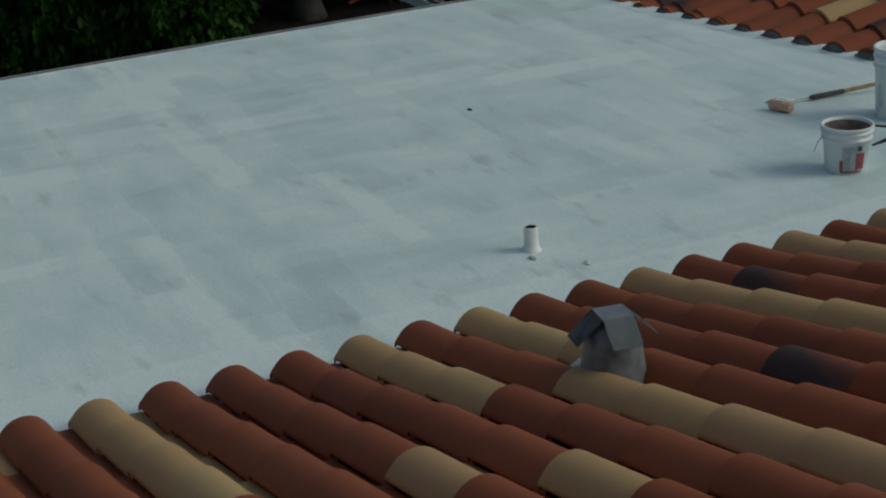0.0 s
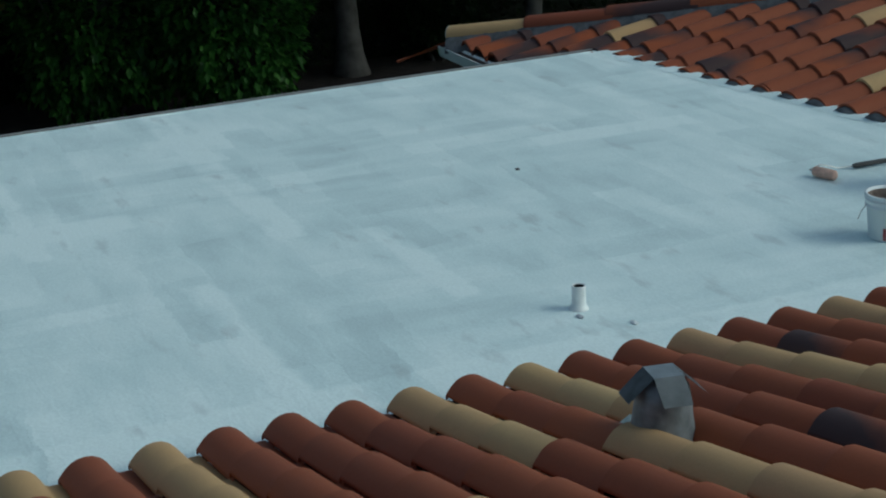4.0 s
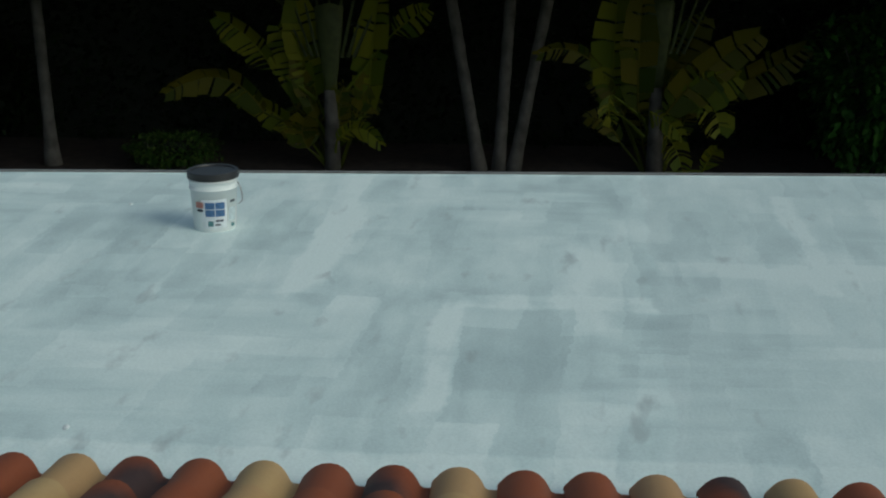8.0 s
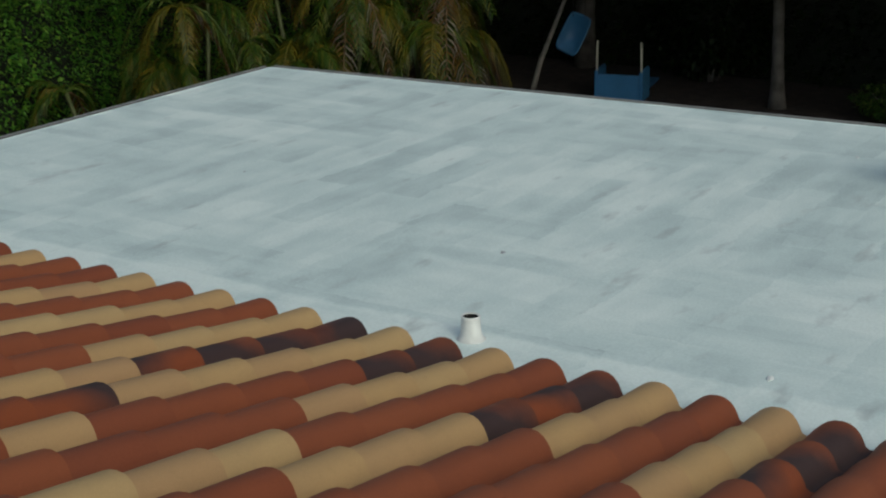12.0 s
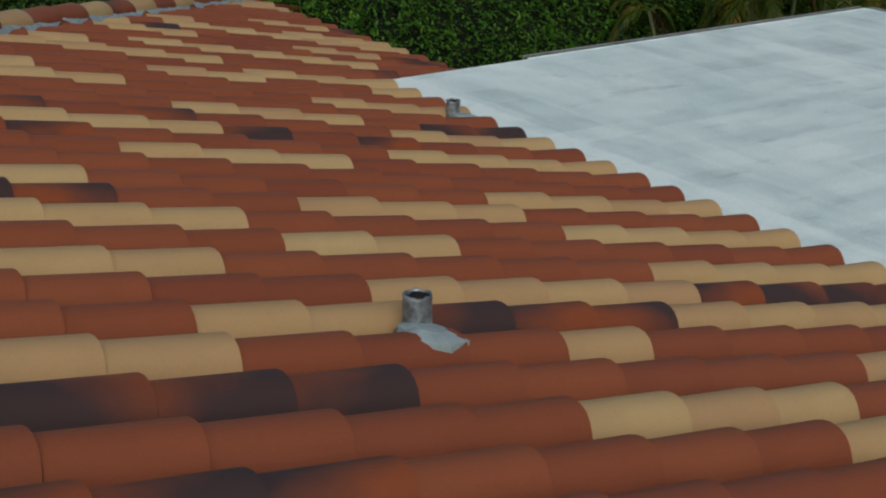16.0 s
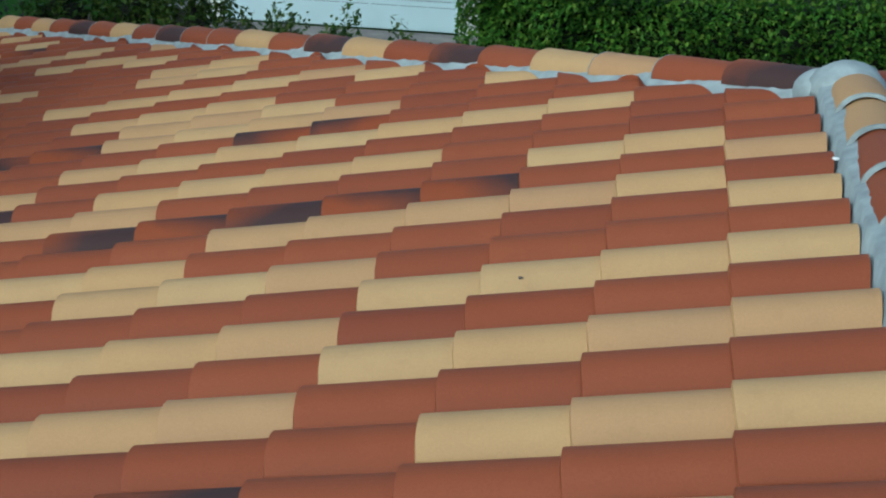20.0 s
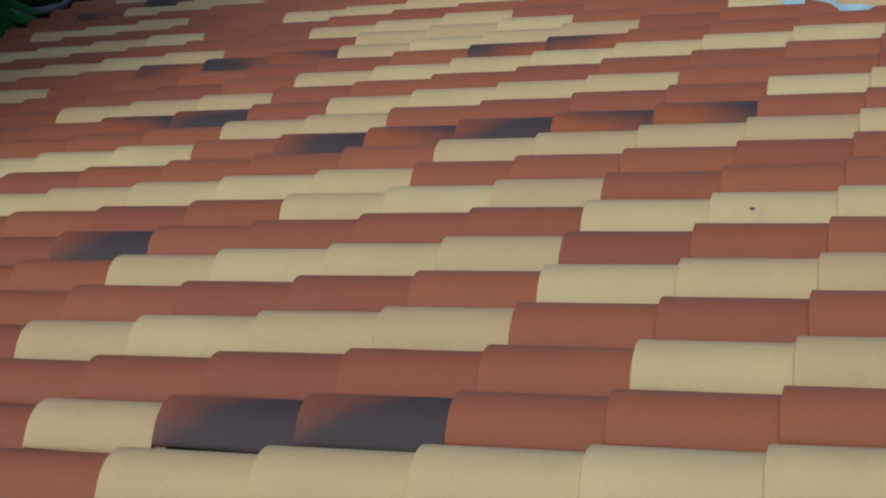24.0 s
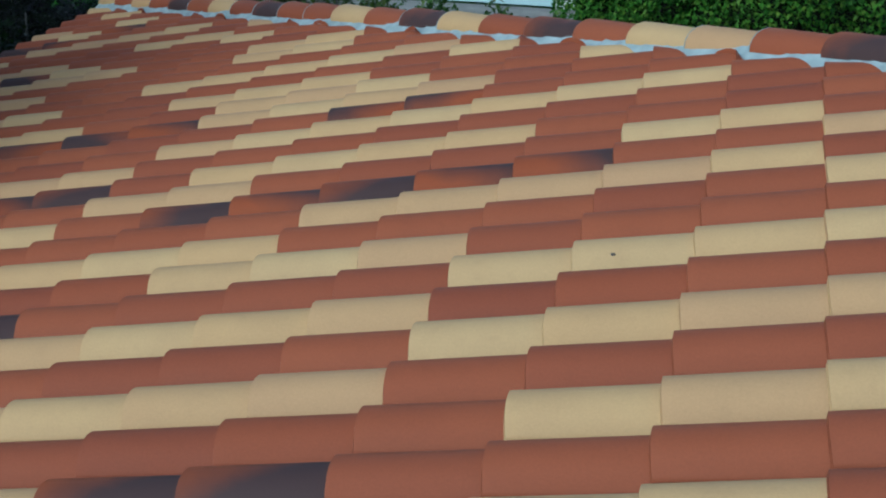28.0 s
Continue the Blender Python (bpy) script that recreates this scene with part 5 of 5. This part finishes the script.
def feather_palm(at, seed, stems, label, size=1.0):
    root = thing("areca_palm", at, label=label, category="palm", group="feather palms by the flat roof")
    rg = random.Random(seed)
    for i in range(stems):
        a = rg.uniform(0, 6.28)
        r = rg.uniform(0.1, 0.4)
        b = Vector((r * math.cos(a), r * math.sin(a), 0))
        top = b + Vector((math.cos(a) * 0.35, math.sin(a) * 0.35, rg.uniform(1.2, 2.6) * size))
        part("cane", tube([b, b.lerp(top, 0.5) + Vector((0, 0, 0.06)), top], [0.04, 0.035, 0.03], 8), cane_mat, root, "ringed green cane", smooth=True)
        for k in range(7):
            dead = rg.random() < 0.22
            frond(root, top, a + rg.uniform(-2.4, 2.4), rg.uniform(0.7, 1.1) * size, rg.uniform(0.0, 0.2) if dead else rg.uniform(0.15, 0.6), dead_leaf if dead else rg.choice((palm_leaf, palm_leaf, yellow_leaf)), rg,
                  leaf=0.22 * size, n=22, droop=rg.uniform(1.8, 2.8) if dead else rg.uniform(1.2, 2.4), name="dry_frond" if dead else "frond", hang=rg.uniform(0.0, 0.4))
    return root


feather_palm((10.6, 14.9, 0), 41, 5, "clump of areca palm with yellow-green feather leaves")
feather_palm((11.9, 13.8, 0), 42, 6, "clump of areca palm with arching yellow-green leaves")
feather_palm((13.1, 13.0, 0), 43, 6, "clump of areca palm with drooping feather leaves")
feather_palm((14.2, 13.2, 0), 44, 4, "clump of areca palm beside the play slide", 0.9)
feather_palm((9.4, 15.6, 0), 45, 3, "clump of areca palm close to the hedge", 0.8)
tree = thing("leaning_tree", (14.45, 11.85, 0), label="thin leaning grey tree stem among the palms", category="tree")
part("trunk", tube([(0, 0, 0), (0.2, -0.15, 0.9), (0.5, -0.4, 1.8), (0.7, -0.5, 3.0)], [0.05, 0.04, 0.03, 0.02], 8), bark, tree, smooth=True)
ob = leaf_cloud("crown", 1500, lambda r: (Vector((0.7 + r.gauss(0, 0.5), -0.5 + r.gauss(0, 0.5), 3.2 + r.gauss(0, 0.35))), Vector((0, 0, 1))), 0.14, shade_painted_leaf, 46)
ob.parent = tree


def blade(root, p0, p1, p2, width, mat, rg, foot=None, lean=0.0):
    """A broad ribbed leaf along a bent midrib p0-p1-p2, torn into strips, on a stalk from foot."""
    p0, p1, p2 = Vector(p0), Vector(p1), Vector(p2)
    bm = bmesh.new()
    n = 14
    mid = [p0 * (1 - f) ** 2 + p1 * 2 * f * (1 - f) + p2 * f * f for f in [i / n for i in range(n + 1)]]
    if foot is not None:
        tube([foot, (Vector(foot) + p0) * 0.5 + Vector((0, 0, 0.02)), p0], [0.03, 0.022, 0.016], 6, bm)
    tube(mid, [0.014 * (1 - 0.8 * i / n) + 0.002 for i in range(n + 1)], 5, bm)
    for sg in (-1, 1):
        i = 0
        while i < n:
            j = min(n, i + rg.choice((1, 1, 2, 3)))
            gap = rg.uniform(0.0, 0.03)
            sag = rg.uniform(0.0, 0.3)
            rows = []
            for q in (i, j):
                f = q / n
                d = (mid[min(q + 1, n)] - mid[max(q - 1, 0)]).normalized()
                s = d.cross(Vector((-1, 0, lean))).normalized() * sg
                s = (s + Vector((-0.35 + sg * lean, 0, 0))).normalized()
                w = width * 0.5 * max(0.06, math.sin(math.pi * (0.1 + 0.86 * f)) ** 0.55) * rg.uniform(0.86, 1.06)
                m = mid[q] + d * (gap if q == i else -gap)
                rows.append((m, m + s * w * 0.5 + d * 0.03, m + s * w + d * 0.08 - Vector((0, 0, sag * w))))
            va, vb = [bm.verts.new(v) for v in rows[0]], [bm.verts.new(v) for v in rows[1]]
            bm.faces.new((va[0], vb[0], vb[1], va[1]))
            bm.faces.new((va[1], vb[1], vb[2], va[2]))
            i = j
    return part("leaf", bm, mat, root)


def traveller_palm(at, seed, leaves, label, shaft):
    """Leaves as (side, height) triples of their midribs in the fan's plane, with a width."""
    root = thing("traveller_palm", at, label=label, category="palm", group="broad-leaved palms in the bed")
    rg = random.Random(seed)
    part("trunk", tube([(0, 0, 0), (0, 0, shaft * 0.6), (0, 0.02, shaft)], [0.13, 0.11, 0.09], 12), bark, root, "ringed grey trunk", smooth=True)
    bm = lathe([(0.09, 0), (0.10, 0.25), (0.15, 0.6), (0.2, 1.0), (0.22, 1.35), (0.05, 1.4)], 20)
    for v in bm.verts:
        v.co = Vector((v.co.x * 0.35, v.co.y, v.co.z + shaft - 0.1))
    part("leaf_sheath", bm, cane_mat, root, "olive fan of leaf sheaths", smooth=True)
    for i in range(9):
        y = (i - 4) * 0.045
        top = Vector((rg.uniform(-0.1, 0.1), y * 7.5, shaft + 2.3 - abs(i - 4) * 0.12))
        part("leaf_stalk", tube([(0, y * 2, shaft + 0.5), (0.02, y * 4, shaft + 1.3), top], [0.03, 0.02, 0.014], 6), cane_mat, root)
        blade(root, top, top + Vector((0, y * 3, 0.7)), top + Vector((-0.3, y * 9, 1.1 - abs(i - 4) * 0.25)), 0.55, fan_leaf, rg)
    for (a, b, c), width in leaves:
        x = rg.uniform(-0.35, 0.25)
        p = [Vector((x + dx, -u, z)) for (u, z), dx in ((a, 0.0), (b, -0.08), (c, -0.2))]
        blade(root, *p, width * 1.35, rg.choice((fan_leaf, fan_leaf, fan_leaf_dull)), rg, foot=(0, -a[0] * 0.25, max(0.05, min(shaft, a[1] - 0.4))), lean=rg.uniform(-0.3, 0.3))
    for i in range(10):
        u, z = rg.uniform(-0.55, 0.55), rg.uniform(0.3, 1.2)
        q = Vector((rg.uniform(0.0, 0.4), u, z))
        blade(root, q, q + Vector((0, u * 0.4, 0.45)), q + Vector((0, u * 1.0, rg.uniform(0.3, 0.9))), rg.uniform(0.3, 0.45), fan_leaf_dull, rg, foot=(0.1, u * 0.3, 0.02), lean=rg.uniform(-0.3, 0.3))
    return root


traveller_palm((17.05, -0.45, 0), 51, [
    (((-0.82, 1.58), (-1.3, 2.1), (-1.77, 1.83)), 0.26), (((-0.65, 1.0), (-0.66, 1.8), (-0.6, 2.9)), 0.5), (((-0.27, 1.0), (-0.3, 1.9), (-0.25, 2.85)), 0.45),
    (((0.13, 1.0), (0.62, 1.75), (1.42, 2.22)), 0.5), (((0.17, 1.35), (0.4, 2.0), (0.68, 2.4)), 0.45), (((0.9, 1.28), (1.5, 1.52), (2.12, 2.0)), 0.46),
    (((0.6, 1.4), (0.9, 1.1), (0.92, 0.75)), 0.45), (((0.05, 0.72), (0.3, 0.6), (0.42, 0.1)), 0.34), (((-0.1, 1.05), (0.15, 0.95), (0.36, 0.75)), 0.25),
    (((-0.66, 1.25), (-0.76, 1.1), (-0.66, 0.9)), 0.26), (((0.72, 0.1), (0.8, 0.35), (0.9, 0.5)), 0.25), (((0.3, 1.1), (0.75, 1.45), (1.15, 1.6)), 0.45)],
    "traveller's palm with torn olive-green paddle leaves", 1.35)
traveller_palm((17.05, 4.42, 0), 52, [
    (((-1.0, 0.92), (-1.5, 1.85), (-2.45, 1.22)), 0.4), (((-0.35, 0.42), (-0.9, 0.95), (-1.5, 1.2)), 0.32), (((-0.35, 0.35), (-0.55, 0.7), (-0.25, 0.98)), 0.4),
    (((-0.42, 0.98), (-0.58, 1.7), (-0.8, 2.2)), 0.5), (((-0.25, 1.1), (-0.4, 1.9), (-0.5, 2.7)), 0.5), (((0.54, 0.9), (0.6, 1.8), (0.78, 2.85)), 0.46),
    (((0.95, 2.1), (1.2, 2.35), (1.5, 2.5)), 0.36), (((0.1, 0.5), (0.45, 0.95), (0.8, 0.5)), 0.26), (((-0.9, 1.5), (-1.2, 2.1), (-1.7, 2.35)), 0.42), (((-0.2, 0.55), (-0.5, 0.5), (-0.7, 0.75)), 0.3)],
    "traveller's palm with yellowing arched paddle leaves", 1.25)

# ---- blue play slide and swing seat ----
slide = thing("play_slide", (16.35, 11.2, 0), radians(12), label="blue plastic play slide with two pale grab posts", category="slide")
bm = box(-0.04, 0.04, -0.34, 0.34, 0.05, 0.45, 0.015)
part("panel", bm, blue_plastic, slide)
for y in (-0.36, 0.36):
    part("side_cheek", box(-0.06, 0.5, y - 0.03, y + 0.03, 0, 0.52, 0.02), blue_plastic, slide)
    part("grab_post", tube([(0, y, 0.40), (0.0, y, 0.7), (0.01, y * 0.98, 0.98)], [0.02, 0.018, 0.02], 8), pale_post, slide, "pale grab post", smooth=True)
part("chute", box(0.05, 1.6, -0.3, 0.3, 0.05, 0.1, 0.01), blue_plastic, slide)
swing = thing("swing_seat", (17.1, 12.4, 0.88), radians(20), label="blue plastic bucket swing seat hanging tilted on ropes", category="swing")
bm = bmesh.new()
prof = []
for k, (w, h, x) in enumerate(((0.13, 0.2, 0.0), (0.19, 0.33, 0.16), (0.205, 0.35, 0.17), (0.17, 0.31, 0.155), (0.10, 0.17, 0.02))):
    ring = []
    for i in range(20):
        a = 2 * math.pi * i / 20
        ca, sa = math.cos(a), math.sin(a)
        ring.append(bm.verts.new((-x, w * math.copysign(abs(ca) ** 0.4, ca), h * math.copysign(abs(sa) ** 0.4, sa))))
    prof.append(ring)
for a, b in zip(prof, prof[1:]):
    for i in range(20):
        j = (i + 1) % 20
        bm.faces.new((a[i], a[j], b[j], b[i]))
bm.faces.new(prof[0])
bm.faces.new(prof[-1][::-1])
bmesh.ops.recalc_face_normals(bm, faces=bm.faces[:])
ob = part("seat", bm, blue_plastic, swing, smooth=True)
ob.matrix_local = Matrix.Rotation(radians(24), 4, "X") @ Matrix.Rotation(radians(15), 4, "Y")
for y in (-0.1, 0.1):
    part("rope", tube([(-0.1, y - 0.1, 0.3), (0.0, y * 0.6 - 0.05, 3.0)], 0.006, 6), black_plastic, swing)
limb = thing("tree_limb", label="horizontal dark limb holding the swing ropes", category="tree")
part("limb", tube([(14.9, 11.45, 2.6), (16.0, 11.9, 3.8), (17.1, 12.35, 3.88), (18.5, 12.9, 4.0)], [0.03, 0.06, 0.07, 0.1], 8), bark, limb, smooth=True)
part("trunk", tube([(18.5, 12.9, 0), (18.5, 12.9, 2.0), (18.5, 12.9, 4.2)], [0.2, 0.15, 0.1], 10), bark, limb, smooth=True)

# ---- planting past the west eave ----
shrub("dark_shrub", (-12.1, 13.75, 0), 1.15, 0.85, 1.72, 22000, 0.05, purple_leaf, 61, "dense dark purple-grey shrub at the eave corner")
shrub("eave_shrub", (-12.1, 11.9, 0), 1.05, 1.2, 1.66, 16000, 0.07, shade_painted_leaf, 62, "dark leafy shrub close to the roof eave")
shrub("eave_shrub", (-12.3, 9.9, 0), 1.2, 1.4, 1.62, 14000, 0.08, shade_painted_leaf, 63, "dark leafy shrub close to the roof eave")
shrub("eave_shrub", (-14.0, 14.0, 0), 1.5, 1.3, 1.85, 16000, 0.08, shade_painted_leaf, 64, "dark leafy shrub beyond the roof corner")
shrub("eave_shrub", (-14.1, 11.4, 0), 1.3, 1.6, 1.8, 14000, 0.09, shade_painted_leaf, 65, "tall dark shrub beyond the eave")
shrub("tall_shrub", (-15.5, 18.5, 0), 1.6, 1.6, 1.5, 9000, 0.1, shade_painted_leaf, 66, "dark green shrub on the lawn before the garage")
shrub("tall_shrub", (-13.2, 17.6, 0), 0.9, 1.0, 0.95, 6000, 0.09, shade_painted_leaf, 67, "dark green shrub on the lawn before the garage")
for i in range(11):
    shrub("hedge_shrub", (-11.2 + i * 0.66, 14.75 + 0.12 * (i % 2), 0), 0.62, 0.55, (1.72 if i < 3 else 1.66 - 0.075 * i), 9000, 0.068, low_leaf, 70 + i, "leafy shrub in a row along the roof's end", stems=4)
ubox = thing("utility_box", (-11.6, 20.0, 0), label="grey metal equipment box beside the garage drive", category="utility box")
part("cabinet", box(-0.2, 0.2, -0.2, 0.2, 0, 1.6, 0.02), edge_metal, ubox)
part("lid", box(-0.22, 0.22, -0.22, 0.22, 1.605, 1.64, 0.01), edge_metal, ubox)
shrub("upright_bush", (-12.05, 20.4, 0), 0.55, 0.55, 1.15, 4500, 0.08, low_leaf, 68, "upright dark bush beside the garage drive")


def fan_palm(at, hub0, seed, leaves, reach, label):
    """A short trunk and fans of pointed blades on stalks; hub0 is the trunk's top."""
    root = thing("fan_palm", at, label=label, category="palm", group="fan palms at the eave")
    rg = random.Random(seed)
    hub0 = Vector(hub0)
    part("trunk", tube([(0, 0, 0), hub0 * 0.5, hub0], [0.12, 0.1, 0.07], 10), bark, root, smooth=True)
    for a, e in leaves:
        out = Vector((math.cos(a) * math.cos(e), math.sin(a) * math.cos(e), math.sin(e)))
        hub = hub0 + out * rg.uniform(0.5, 0.7) * reach
        bm = tube([hub0, hub0.lerp(hub, 0.6) + Vector((0, 0, 0.03)), hub], 0.011, 5)
        side = out.cross(Vector((0, 0, 1))).normalized()
        up = side.cross(out)
        for k in range(20):
            b = (k / 19 - 0.5) * 3.4
            d = (out * math.cos(b) + side * math.sin(b) + up * rg.uniform(0.02, 0.2)).normalized()
            w = d.cross(up).normalized() * 0.0105 * reach
            ln = rg.uniform(0.5, 0.66) * reach * (0.72 + 0.28 * math.cos(b * 0.6))
            vs = [bm.verts.new(v) for v in (hub - w * 0.4, hub + w * 0.4, hub + d * ln * 0.55 + w + up * 0.012, hub + d * ln - Vector((0, 0, 0.09 * reach)), hub + d * ln * 0.55 - w + up * 0.012)]
            bm.faces.new(vs)
        part("leaf", bm, fan_green, root)


fan_palm((-12.6, 11.5, 0), (0.1, 0.1, 2.95), 9, ((0.3, 0.1), (1.2, 0.4), (2.2, -0.1), (2.9, 0.5), (4.2, 0.2), (-0.4, 0.6), (1.0, -0.35), (0.5, -0.6)), 1.0, "fan palm with dark pointed leaf blades beyond the eave")
fan_palm((-12.05, 9.25, 0), (0.1, 0.05, 2.75), 10, ((0.55, 0.15), (0.95, -0.1), (1.5, 0.2), (0.05, 0.35), (2.6, 0.3), (3.9, 0.1), (0.9, 0.6)), 1.0, "fan palm with bright blue-green blades touching the eave")
branch = thing("bare_branch", label="bare grey forked branches reaching over the eave", category="tree")
part("trunk", tube([(-12.0, 9.1, 0), (-11.8, 9.3, 1.6), (-11.45, 9.6, 2.55)], [0.07, 0.06, 0.045], 8), bark, branch, smooth=True)
for pts, thick in (([(-11.45, 9.6, 2.55), (-11.35, 9.93, 2.69), (-11.35, 10.3, 2.62), (-11.35, 10.58, 2.60), (-11.37, 10.82, 2.67), (-11.4, 11.08, 2.77)], 0.036),
                   ([(-11.36, 10.72, 2.64), (-11.4, 10.76, 2.74), (-11.42, 10.74, 2.87)], 0.020),
                   ([(-11.45, 9.6, 2.55), (-11.6, 9.9, 3.1), (-11.5, 10.35, 3.14), (-11.45, 10.8, 3.04), (-11.45, 11.08, 3.09)], 0.024),
                   ([(-11.5, 10.35, 3.14), (-11.6, 10.6, 3.24), (-11.7, 10.95, 3.22), (-11.75, 11.2, 3.3)], 0.016),
                   ([(-11.6, 9.9, 3.1), (-11.7, 10.1, 3.3), (-11.8, 10.6, 3.3)], 0.016),
                   ([(-11.37, 10.82, 2.67), (-11.5, 11.1, 2.75), (-11.7, 11.4, 2.72)], 0.014)):
    part("limb", tube(pts, [thick * (1 - 0.6 * k / (len(pts) - 1)) for k in range(len(pts))], 7), bark, branch, smooth=True)

# ---- the neighbouring garage ----
gy = 27.0
garage = thing("garage", label="white neighbouring garage with a panelled sectional door", category="garage")
part("wall", box(-14.1, -13.12, gy - 0.05, gy + 0.25, 0, 3.2), white_wall, garage)
part("wall", box(-9.0, -4.5, gy - 0.05, gy + 0.25, 0, 3.2), white_wall, garage)
part("wall", box(-14.1, -4.5, gy - 0.05, gy + 0.25, 3.2, 4.2), white_wall, garage)
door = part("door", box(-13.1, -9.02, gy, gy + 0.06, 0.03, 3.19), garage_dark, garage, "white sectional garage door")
for row in range(6):
    z0 = 0.04 + row * 0.525
    panel = part("section", box(-13.1, -9.02, gy - 0.03, gy - 0.001, z0, z0 + 0.513, 0.006), garage_paint, door)
    for col in range(8):
        x0 = -13.04 + col * 0.505
        bm = box(x0, x0 + 0.44, gy - 0.034, gy - 0.0305, z0 + 0.10, z0 + 0.41)
        part("raised_panel", bm, garage_paint, panel)
        # thin dark strip painting the shadow along each panel's top edge
        part("shadow_line", box(x0 - 0.008, x0 + 0.448, gy - 0.0315, gy - 0.0302, z0 + 0.40, z0 + 0.425), garage_dark, panel)
tagged(mesh_object("driveway", prism([(-15, 15.5), (-8.0, 15.5), (-8.5, 26.9), (-13.6, 26.9)], lambda x, y: 0.02, 0.05), driveway), "grey paved driveway before the garage", "driveway", kind="structure")
